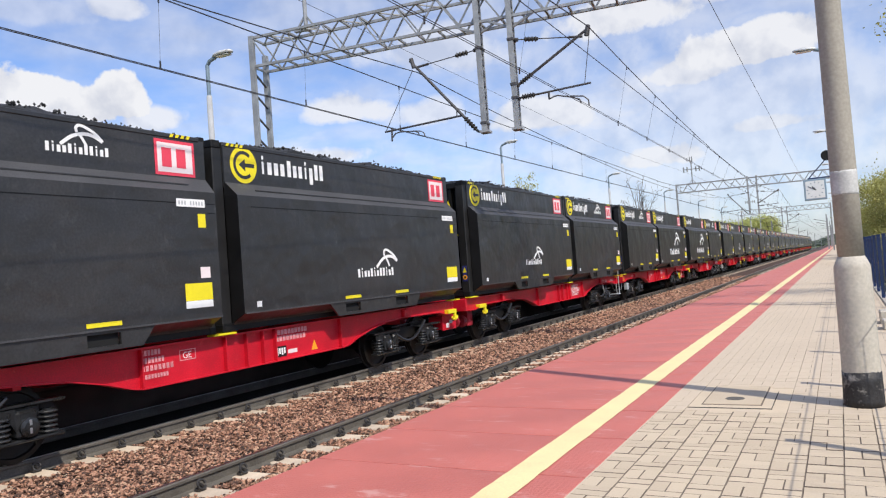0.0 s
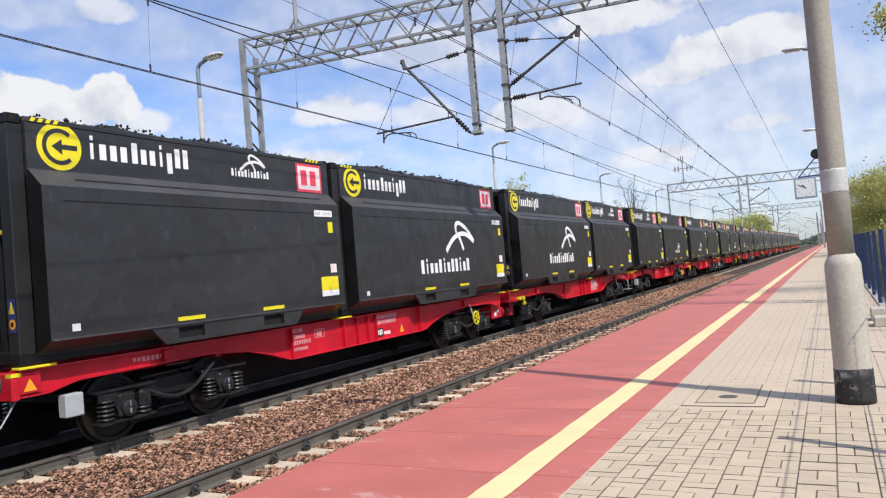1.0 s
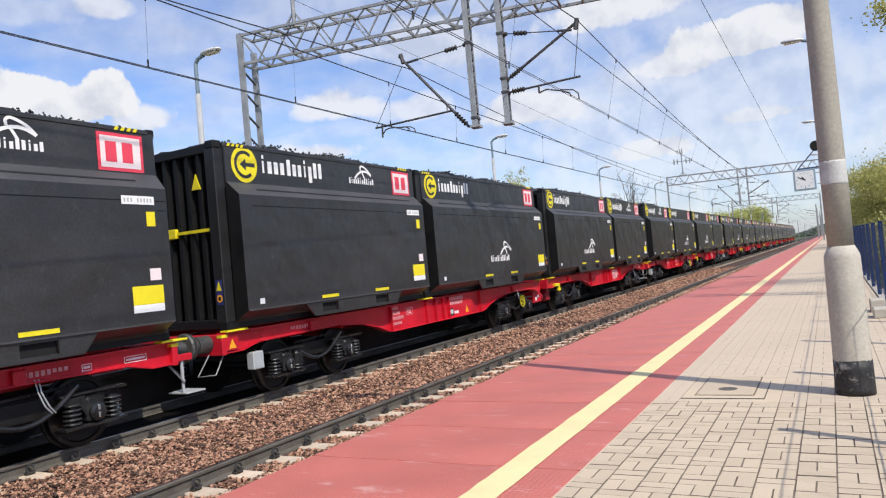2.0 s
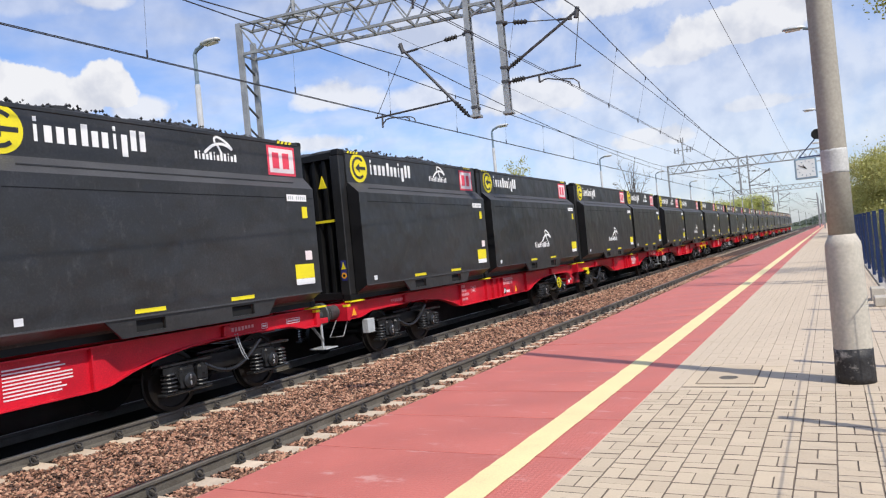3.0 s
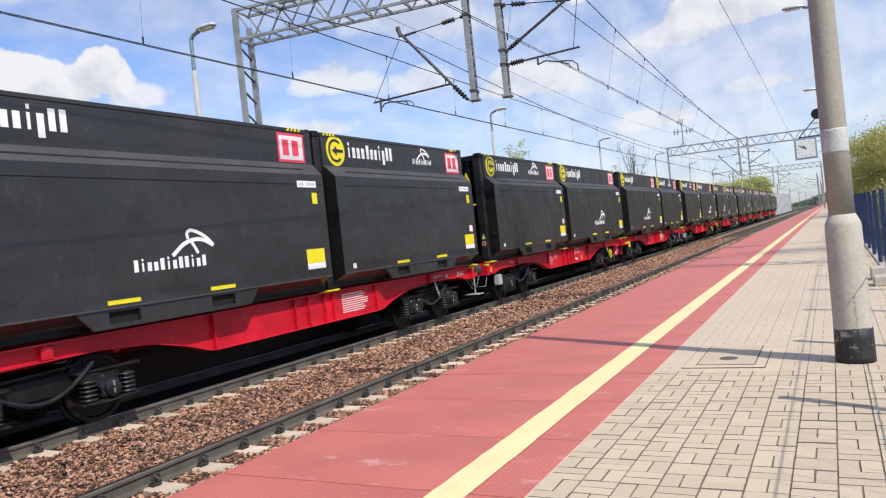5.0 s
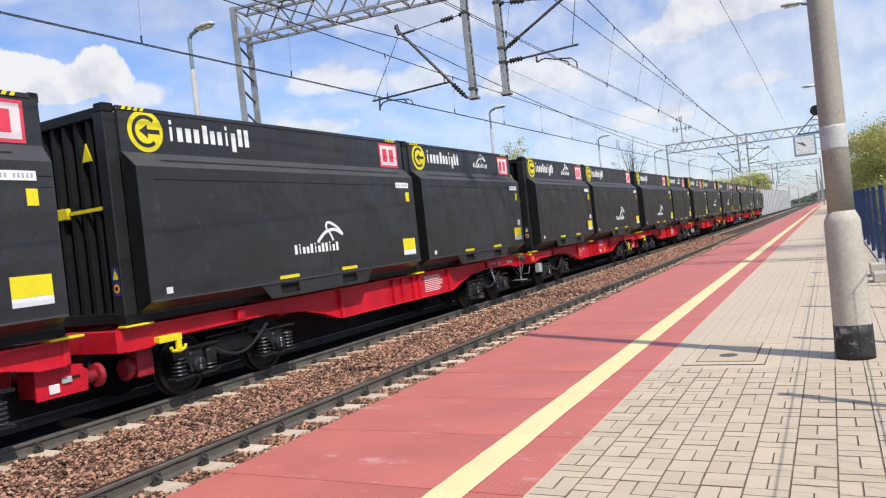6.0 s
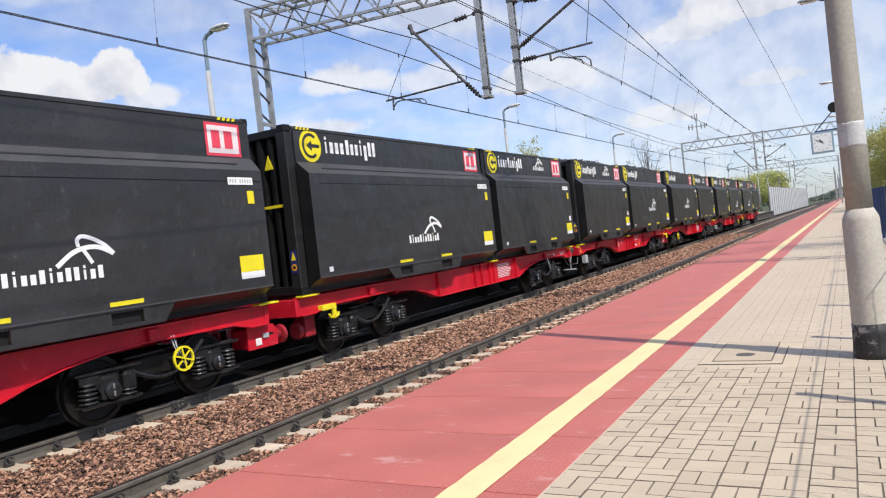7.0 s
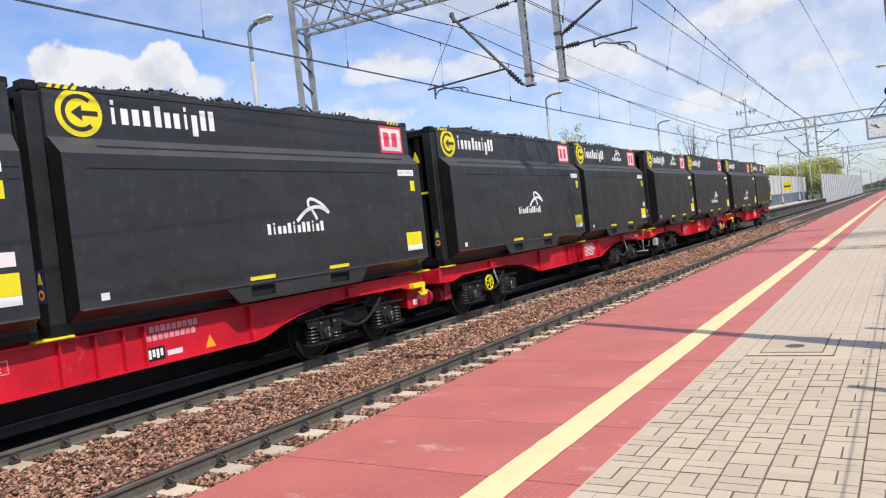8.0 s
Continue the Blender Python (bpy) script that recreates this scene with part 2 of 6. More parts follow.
M_WIRE = material("copper_wire_dark", (0.05, 0.047, 0.05), 0.5, 0.5, 0.2, 6, 60, 0)
M_LAMPHEAD = material("lamp_head_grey", (0.62, 0.63, 0.62), 0.4, 0.1, 0.08, 6, 60, 0.02)
M_LAMPGLASS = material("lamp_glass_milky", (0.78, 0.76, 0.68), 0.25, 0, 0.04, 6, 60, 0)
M_LAMPMAST = material("pale_grey_mast_paint", (0.40, 0.41, 0.42), 0.6, 0, 0.14, 2, 40, 0.05, stain=(0.32, 0.325, 0.33))
M_LAMPBLUE = material("lamp_neck_blue_grey", (0.20, 0.27, 0.33), 0.5, 0.1, 0.12, 6, 60, 0.05)
M_FENCE = material("fence_blue_paint", (0.010, 0.030, 0.11), 0.4, 0, 0.2, 4, 60, 0.05)
M_FENCEPANEL = material("fence_dark_panel", (0.018, 0.028, 0.060), 0.5, 0, 0.3, 3, 60, 0.1)
M_CLOCK = material("clock_case_blue_grey", (0.26, 0.36, 0.44), 0.4, 0.1, 0.08, 6, 60, 0.02)
M_DIAL = material("clock_dial_white", (0.80, 0.82, 0.80), 0.5, 0, 0.04, 6, 60, 0)
M_BARRIER = material("barrier_light_panel", (0.50, 0.51, 0.51), 0.6, 0, 0.12, 1.2, 30, 0.1)
M_BARRIERLOW = material("barrier_blue_panel", (0.08, 0.11, 0.17), 0.6, 0, 0.2, 1.2, 30, 0.1)
M_GRASS = material("grass_ground", (0.075, 0.10, 0.032), 0.9, 0, 0.45, 0.3, 9, 0.6, stain=(0.10, 0.085, 0.05))
M_BARK = material("bark", (0.13, 0.105, 0.085), 0.9, 0, 0.35, 8, 50, 0.6)


def scuffed(m, pale, dots, edge=0.64):
    """Adds pale scuffs and a fine pattern of raised dots to a material."""
    nt = m.node_tree
    b = nt.nodes["Principled BSDF"]
    old = b.inputs["Base Color"].links[0].from_socket
    N = nt.nodes.new
    co = N("ShaderNodeTexCoord")
    n = N("ShaderNodeTexNoise")
    n.inputs["Scale"].default_value, n.inputs["Detail"].default_value, n.inputs["Roughness"].default_value = 4.5, 9.0, 0.72
    mp = N("ShaderNodeMapping")
    mp.inputs["Scale"].default_value = (0.6, 1.6, 1.0)
    nt.links.new(co.outputs["Object"], mp.inputs[0])
    info, far = N("ShaderNodeObjectInfo"), N("ShaderNodeVectorMath")      # other marks on each piece
    far.operation, far.inputs[1].default_value = "MULTIPLY_ADD", (31.0, 47.0, 23.0)
    nt.links.new(info.outputs["Random"], far.inputs[0])
    nt.links.new(mp.outputs[0], far.inputs[2])
    nt.links.new(far.outputs[0], n.inputs["Vector"])
    r = N("ShaderNodeMapRange")
    r.inputs["From Min"].default_value, r.inputs["From Max"].default_value, r.inputs["To Max"].default_value = edge, edge + 0.09, 0.65
    nt.links.new(n.outputs["Fac"], r.inputs["Value"])
    mx = N("ShaderNodeMix")
    mx.data_type = "RGBA"
    mx.inputs[7].default_value = (*pale, 1)
    nt.links.new(r.outputs[0], mx.inputs[0])
    nt.links.new(old, mx.inputs[6])
    nt.links.new(mx.outputs[2], b.inputs["Base Color"])
    if dots:
        v = N("ShaderNodeTexVoronoi")
        v.inputs["Scale"].default_value, v.inputs["Randomness"].default_value = dots, 0.0
        nt.links.new(co.outputs["Object"], v.inputs["Vector"])
        bp = N("ShaderNodeBump")
        bp.inputs["Strength"].default_value, bp.inputs["Distance"].default_value, bp.invert = 0.5, 0.006, True
        nt.links.new(v.outputs["Distance"], bp.inputs["Height"])
        first = b.inputs["Normal"].links[0].from_socket
        nt.links.new(first, bp.inputs["Normal"])
        nt.links.new(bp.outputs[0], b.inputs["Normal"])


pale = M_STONE.node_tree.nodes["Color Ramp"].color_ramp.elements      # a few pale stones among the brown
pale[len(pale) - 1].position = 0.61
far_end = pale.new(0.74)
far_end.color = (0.50, 0.335, 0.225, 1)
scuffed(M_RED, (0.66, 0.38, 0.34), 28.0, 0.585)
scuffed(M_CONT, (0.040, 0.039, 0.038), 0, 0.56)
scuffed(M_CONT, (0.15, 0.15, 0.15), 0, 0.67)
scuffed(M_LINE, (0.62, 0.36, 0.24), 0, 0.66)
scuffed(M_TAR, (0.42, 0.39, 0.35), 0, 0.56)
scuffed(M_BAND, (0.36, 0.33, 0.285), 0, 0.60)
scuffed(M_POLEFOOT, (0.60, 0.56, 0.49), 0, 0.61)
scuffed(M_FRAME, (0.62, 0.09, 0.09), 0, 0.60)


def dented(m):
    """Adds shallow dents and bulges of a hand's to an arm's width, others on each piece."""
    nt = m.node_tree
    b = nt.nodes["Principled BSDF"]
    N = nt.nodes.new
    co, info, far, n, bp = N("ShaderNodeTexCoord"), N("ShaderNodeObjectInfo"), N("ShaderNodeVectorMath"), N("ShaderNodeTexNoise"), N("ShaderNodeBump")
    far.operation, far.inputs[1].default_value = "MULTIPLY_ADD", (17.0, 29.0, 41.0)
    nt.links.new(info.outputs["Random"], far.inputs[0])
    nt.links.new(co.outputs["Object"], far.inputs[2])
    nt.links.new(far.outputs[0], n.inputs["Vector"])
    n.inputs["Scale"].default_value, n.inputs["Detail"].default_value, n.inputs["Roughness"].default_value = 1.5, 2.5, 0.45
    bp.inputs["Strength"].default_value, bp.inputs["Distance"].default_value = 0.55, 0.10
    nt.links.new(n.outputs["Fac"], bp.inputs["Height"])
    nt.links.new(b.inputs["Normal"].links[0].from_socket, bp.inputs["Normal"])
    nt.links.new(bp.outputs[0], b.inputs["Normal"])


dented(M_CONT)


def leaf_material(name, colour):
    m = material(name, colour, 0.6, 0, 0.4, 0.8, 20, 0, per="island")
    nt = m.node_tree
    b = nt.nodes["Principled BSDF"]
    tr, mx = nt.nodes.new("ShaderNodeBsdfTranslucent"), nt.nodes.new("ShaderNodeMixShader")
    tr.inputs[0].default_value = (colour[0] * 1.5, colour[1] * 1.5, colour[2], 1)
    mx.inputs[0].default_value = 0.35
    nt.links.new(b.outputs[0], mx.inputs[1])
    nt.links.new(tr.outputs[0], mx.inputs[2])
    nt.links.new(mx.outputs[0], nt.nodes["Material Output"].inputs[0])
    return m


M_LEAF = leaf_material("spring_leaves", (0.33, 0.32, 0.115))
M_LEAF2 = leaf_material("young_yellow_green_leaves", (0.43, 0.415, 0.165))
# yellow-green leaves with distance haze mixed into the colour
M_LEAFPALE = leaf_material("haze_pale_leaves", (0.46, 0.47, 0.20))
# green lightened and greyed to paint in the haze of distance
M_LEAFDARK = leaf_material("far_haze_leaves", (0.13, 0.155, 0.13))


# ---- mesh helpers ----
def finish(name, bm, mat, smooth=False):
    bmesh.ops.recalc_face_normals(bm, faces=bm.faces[:])
    me = bpy.data.meshes.new(name)
    bm.to_mesh(me)
    bm.free()
    me.materials.append(mat)
    if smooth:
        for p in me.polygons:
            p.use_smooth = True
    return me


def part(name, bm, mat, parent=None, label="", smooth=False, at=None):
    me = bm if isinstance(bm, bpy.types.Mesh) else finish(name, bm, mat, smooth)
    ob = new(name, me)
    if parent:
        ob.parent = parent
    if at is not None:
        ob.matrix_basis = at
    return tagged(ob, label)


def thing(name, label, category, group="", kind="", at=None):
    ob = new(name)
    ob.empty_display_size = 0.2
    if at is not None:
        ob.matrix_basis = at
    return tagged(ob, label, category, group, kind)


def box(bm, x0, x1, y0, y1, z0, z1, bevel=0.0):
    vs = [bm.verts.new((x, y, z)) for x in (x0, x1) for y in (y0, y1) for z in (z0, z1)]
    fs = [bm.faces.new([vs[i] for i in q]) for q in ((0, 1, 3, 2), (4, 6, 7, 5), (0, 4, 5, 1), (2, 3, 7, 6), (0, 2, 6, 4), (1, 5, 7, 3))]
    if bevel:
        bmesh.ops.bevel(bm, geom=list({e for f in fs for e in f.edges}), offset=bevel, segments=1, affect="EDGES")
    return bm


def boxed(*dims, bevel=0.0):
    return box(bmesh.new(), *dims, bevel=bevel)


def rod(bm, a, b, r0, r1=None, n=8, caps=True):
    a, b = Vector(a), Vector(b)
    r1 = r0 if r1 is None else r1
    q = (b - a).to_track_quat("Z", "Y")
    rings = []
    for p, r in ((a, r0), (b, r1)):
        rings.append([bm.verts.new(p + q @ Vector((r * math.cos(k * math.tau / n), r * math.sin(k * math.tau / n), 0))) for k in range(n)])
    for k in range(n):
        bm.faces.new((rings[0][k], rings[0][(k + 1) % n], rings[1][(k + 1) % n], rings[1][k]))
    if caps:
        bm.faces.new(rings[0][::-1])
        bm.faces.new(rings[1])
    return bm


def pipe(bm, pts, r, n=6):
    """One bent tube through pts."""
    pts = [Vector(p) for p in pts]
    rings = []
    for k, p in enumerate(pts):
        d = (pts[min(k + 1, len(pts) - 1)] - pts[max(k - 1, 0)]).normalized()
        q = d.to_track_quat("Z", "Y")
        rings.append([bm.verts.new(p + q @ Vector((r * math.cos(i * math.tau / n), r * math.sin(i * math.tau / n), 0))) for i in range(n)])
    for a, b in zip(rings, rings[1:]):
        off = min(range(n), key=lambda o: sum((a[i].co - b[(i + o) % n].co).length for i in range(n)))
        for i in range(n):
            bm.faces.new((a[i], a[(i + 1) % n], b[(i + 1 + off) % n], b[(i + off) % n]))
    bm.faces.new(rings[0][::-1])
    bm.faces.new(rings[-1])
    return bm


def bar(bm, a, b, w, h, up=(0, 0, 1)):
    """A rectangular bar from a to b."""
    a, b = Vector(a), Vector(b)
    d = (b - a).normalized()
    s = d.cross(Vector(up))
    s = s.normalized() if s.length > 1e-4 else Vector((1, 0, 0))
    u = s.cross(d).normalized()
    vs = [bm.verts.new(p + s * (i * w / 2) + u * (j * h / 2)) for p in (a, b) for i in (-1, 1) for j in (-1, 1)]
    for q in ((0, 1, 3, 2), (4, 6, 7, 5), (0, 4, 5, 1), (2, 3, 7, 6), (0, 2, 6, 4), (1, 5, 7, 3)):
        bm.faces.new([vs[i] for i in q])
    return bm


def ribbed(bm, a, b, ribs, r0, r1):
    """A ribbed insulator from a to b, in one piece."""
    a, b = Vector(a), Vector(b)
    q = (b - a).to_track_quat("Z", "Y")
    rings = []
    for k in range(3 * ribs + 1):
        r = r1 if k % 3 == 1 else r0
        rings.append([bm.verts.new(a.lerp(b, k / (3 * ribs)) + q @ Vector((r * math.cos(i * math.tau / 10), r * math.sin(i * math.tau / 10), 0))) for i in range(10)])
    for p, s in zip(rings, rings[1:]):
        for i in range(10):
            bm.faces.new((p[i], p[(i + 1) % 10], s[(i + 1) % 10], s[i]))
    bm.faces.new(rings[0][::-1])
    bm.faces.new(rings[-1])
    return bm


def lathe(bm, prof, centre=(0, 0, 0), axis="z", n=20):
    rings = []
    for r, h in prof:
        ring = []
        for k in range(n):
            c, s = r * math.cos(k * math.tau / n), r * math.sin(k * math.tau / n)
            v = {"z": (c, s, h), "x": (h, c, s), "y": (c, h, s)}[axis]
            ring.append(bm.verts.new(Vector(centre) + Vector(v)))
        rings.append(ring)
    for a, b in zip(rings, rings[1:]):
        for k in range(n):
            bm.faces.new((a[k], a[(k + 1) % n], b[(k + 1) % n], b[k]))
    bm.faces.new(rings[0][::-1])
    bm.faces.new(rings[-1])
    return bm


def plate(bm, pts, x, t=0.004):
    """A flat plate in the y-z plane whose outer face is at x + t."""
    lo = [bm.verts.new((x, y, z)) for y, z in pts]
    hi = [bm.verts.new((x + t, y, z)) for y, z in pts]
    n = len(pts)
    bm.faces.new(hi)
    bm.faces.new(lo[::-1])
    for k in range(n):
        bm.faces.new((lo[k], lo[(k + 1) % n], hi[(k + 1) % n], hi[k]))
    return bm


def rect(bm, y0, y1, z0, z1, x, t=0.004):
    return plate(bm, [(y0, z0), (y1, z0), (y1, z1), (y0, z1)], x, t)


def raw_mesh(name, verts, faces, mat):
    """Fast mesh from arrays with faces of one size."""
    verts, faces = np.asarray(verts, dtype=np.float32), np.asarray(faces, dtype=np.int32)
    me = bpy.data.meshes.new(name)
    me.vertices.add(len(verts))
    me.vertices.foreach_set("co", verts.ravel())
    k = faces.shape[1]
    me.loops.add(faces.size)
    me.loops.foreach_set("vertex_index", faces.ravel())
    me.polygons.add(len(faces))
    me.polygons.foreach_set("loop_start", np.arange(0, faces.size, k, dtype=np.int32))
    me.polygons.foreach_set("use_smooth", np.zeros(len(faces), dtype=bool))
    me.update(calc_edges=True)
    me.validate()
    me.materials.append(mat)
    return me


CUBE_F = np.array([(0, 1, 3, 2), (4, 6, 7, 5), (0, 4, 5, 1), (2, 3, 7, 6), (0, 2, 6, 4), (1, 5, 7, 3)])


def many_boxes(name, lows, highs, mat, bevel=0.0):
    """Joined boxes with chamfered tops."""
    lows, highs = np.asarray(lows, float), np.asarray(highs, float)
    n = len(lows)
    c = np.zeros((n, 8, 3))
    k = 0
    for i in (0, 1):
        for j in (0, 1):
            for l in (0, 1):
                src = np.stack([(highs if i else lows)[:, 0], (highs if j else lows)[:, 1], (highs if l else lows)[:, 2]], 1)
                if l and bevel:
                    src[:, 0] += -bevel if i else bevel
                    src[:, 1] += -bevel if j else bevel
                c[:, k] = src
                k += 1
    f = (CUBE_F[None] + 8 * np.arange(n)[:, None, None]).reshape(-1, 4)
    return raw_mesh(name, c.reshape(-1, 3), f, mat)


# ---- plan: tracks run along y; the near platform's top is z = 0 ----
RAIL_Z = -0.58
FAR_X, NEAR_X = -9.67, -5.33          # track centres
EDGE_X, RED_X, PAV_R = -3.60, -1.50, 0.70
BED_Z = -0.765


def setting(name, me, label, category, kind="structure"):
    return tagged(new(name, me), label, category, "", kind)


def ground():
    bm = bmesh.new()
    v = [bm.verts.new(p) for p in ((-2500, -400, -1.3), (2500, -400, -1.3), (2500, 4200, -1.3), (-2500, 4200, -1.3))]
    bm.faces.new(v)
    setting("ground", finish("ground", bm, M_GRASS), "flat green grassland reaching to the horizon", "ground")
    bm = bmesh.new()
    prof = [(-13.2, -1.29), (-11.6, BED_Z - 0.03), (-3.5, BED_Z - 0.03), (-3.2, -1.29)]
    ys = [-30, 1500]
    rows = [[bm.verts.new((x, y, z)) for x, z in prof] for y in ys]
    for a, b in zip(rows[0], rows[0][1:]):
        i = rows[0].index(a)
        bm.faces.new((a, b, rows[1][i + 1], rows[1][i]))
    setting("track_bed", finish("track_bed", bm, M_BED), "reddish brown crushed stone bed under both tracks", "ballast")
    # sheet coloured black where the train shades the stones
    setting("oily_bed", finish("oily_bed", boxed(-11.3, FAR_X + 0.665, -30, 900, BED_Z - 0.1, BED_Z + 0.036), M_BEDSHADE), "stone bed between and behind the far rails, blackened for under-train shade", "ballast")


def stones():
    """Crushed stone, loose, round the near and middle stretch of the tracks."""
    rng = np.random.default_rng(4)
    base = np.array([(1, 0, 0), (-1, 0, 0), (0, 1, 0), (0, -1, 0), (0, 0, 1), (0, 0, -1)], float)
    tri = np.array([(0, 2, 4), (2, 1, 4), (1, 3, 4), (3, 0, 4), (2, 0, 5), (1, 2, 5), (3, 1, 5), (0, 3, 5)])
    spots = []
    for y0, y1, dens in ((-5, 2.5, 300), (2.5, 10, 900), (10, 18, 500), (18, 34, 270), (34, 60, 110)):
        for x0, x1 in ((-8.80, -6.16), (-6.0, -3.62)):
            n = int((y1 - y0) * (x1 - x0) * dens)
            size = {300: 1.3, 900: 0.82, 500: 1.05, 270: 1.35, 110: 2.0}[dens]
            spots.append(np.column_stack([rng.uniform(x0, x1, n), rng.uniform(y0, y1, n), np.full(n, size)]))
    s = np.concatenate(spots)
    # keep sleepers' bared ends open
    off = np.abs((s[:, 1] - SLEEPER_Y + 0.3) % 0.6 - 0.3)
    reach = rng.uniform(0, 0.12, len(s))
    bare = (off < 0.115 + 0.25 * reach) & (((s[:, 0] > -8.86) & (s[:, 0] < -8.46 + reach)) | ((s[:, 0] > -6.03) & (s[:, 0] < -5.68 + reach)))
    s = s[~bare]
    n = len(s)
    r = (0.017 + 0.032 * rng.random(n) ** 1.8)[:, None, None] * s[:, 2][:, None, None]
    p = base[None] * rng.uniform(0.55, 1.25, (n, 6, 1)) * r + rng.normal(0, 0.25, (n, 6, 3)) * r
    a = rng.uniform(0, math.tau, n)
    ca, sa = np.cos(a)[:, None], np.sin(a)[:, None]
    b = rng.uniform(-0.6, 0.6, n)
    cb, sb = np.cos(b)[:, None], np.sin(b)[:, None]
    x, y, z = p[..., 0], p[..., 1], p[..., 2] * 0.65
    y, z = y * cb - z * sb, y * sb + z * cb
    x, y = x * ca - y * sa, x * sa + y * ca
    hump = 0.03 * np.sin((s[:, 0] + 7.48) * 2.2) ** 2
    p = np.stack([x + s[:, 0:1], y + s[:, 1:2], z + BED_Z + 0.004 + rng.uniform(-0.01, 0.022, n)[:, None] + hump[:, None]], -1)
    f = (tri[None] + 6 * np.arange(n)[:, None, None]).reshape(-1, 3)
    me = raw_mesh("ballast", p.reshape(-1, 3), f, M_STONE)
    tagged(new("ballast", me), "loose reddish brown crushed stones between the rails", "ballast", "", "stuff")


SLEEPER_Y = 5.318


def rail_profile(x):
    """Rail section as (x, z) round its centre line."""
    z = RAIL_Z
    half = [(0.0, z), (0.026, z), (0.036, z - 0.012), (0.034, z - 0.038), (0.010, z - 0.052), (0.009, z - 0.135), (0.030, z - 0.150), (0.070, z - 0.162), (0.070, z - 0.172)]
    return [(x + a, b) for a, b in half] + [(x - a, b) for a, b in half[:0:-1]]


def tracks():
    sleeper = boxed(-1.28, 1.28, -0.125, 0.125, -0.20, 0.0, bevel=0.012)
    sleeper_me = finish("sleeper", sleeper, M_SLEEPER)
    clip = bmesh.new()
    box(clip, 0.055, 0.130, -0.055, 0.055, 0.0, 0.035, bevel=0.008)
    pipe(clip, [(0.115 - 0.02 * math.sin(a), 0.050 * math.cos(a), 0.070 + 0.046 * math.sin(a)) for a in [k * math.tau / 12 for k in range(12)]], 0.014)
    rod(clip, (0.065, 0, 0.07), (0.135, 0, 0.055), 0.020, 0.016)
    clip_me = finish("rail_clip", clip, M_CLIP)
    for name, tx, label in (("track_far", FAR_X, "railway track under the freight train with weathered rails"),
                            ("track_near", NEAR_X, "empty railway track beside the platform with weathered rails")):
        tr = thing(name, label, "track", kind="structure")
        for s in (-1, 1):
            bm = bmesh.new()
            prof = rail_profile(tx + s * 0.753)
            a = [bm.verts.new((x, -25, z)) for x, z in prof]
            b = [bm.verts.new((x, 900, z)) for x, z in prof]
            for k in range(len(prof)):
                bm.faces.new((a[k], a[(k + 1) % len(a)], b[(k + 1) % len(a)], b[k]))
            part("rail", bm, M_RAIL, tr, "brown-grey weathered steel rail")
            cx = tx + s * 0.753
            part("running_face", boxed(cx - 0.024, cx + 0.024, -25, 900, RAIL_Z, RAIL_Z + 0.003), M_RAILTOP, tr, "shiny worn running surface")
        top = BED_Z + 0.030
        n0 = -9
        for k in range(n0, 80):
            y = SLEEPER_Y + 0.6 * k
            part("sleeper", sleeper_me, None, tr, at=pose(tx, y, top))
        ys = SLEEPER_Y + 0.6 * np.arange(80, 390)
        far = many_boxes("sleepers_far", np.column_stack([np.full(310, tx - 1.28), ys - 0.12, np.full(310, top - 0.25)]),
                         np.column_stack([np.full(310, tx + 1.28), ys + 0.12, np.full(310, BED_Z - 0.026)]), M_SLEEPER_FAR)
        tagged(part("sleepers_far", far, None, tr), "distant row of concrete sleepers", kind="stuff")
        for s in (-1, 1):
            cx = tx + s * 0.753
            for side in (0, 180):
                if (s, side) == (1, 180) or (tx == FAR_X and s == -1):
                    continue
                for k in range(-5, 66):
                    part("rail_clip", clip_me, None, tr, at=pose(cx, SLEEPER_Y + 0.6 * k, top, 0, 0, side))


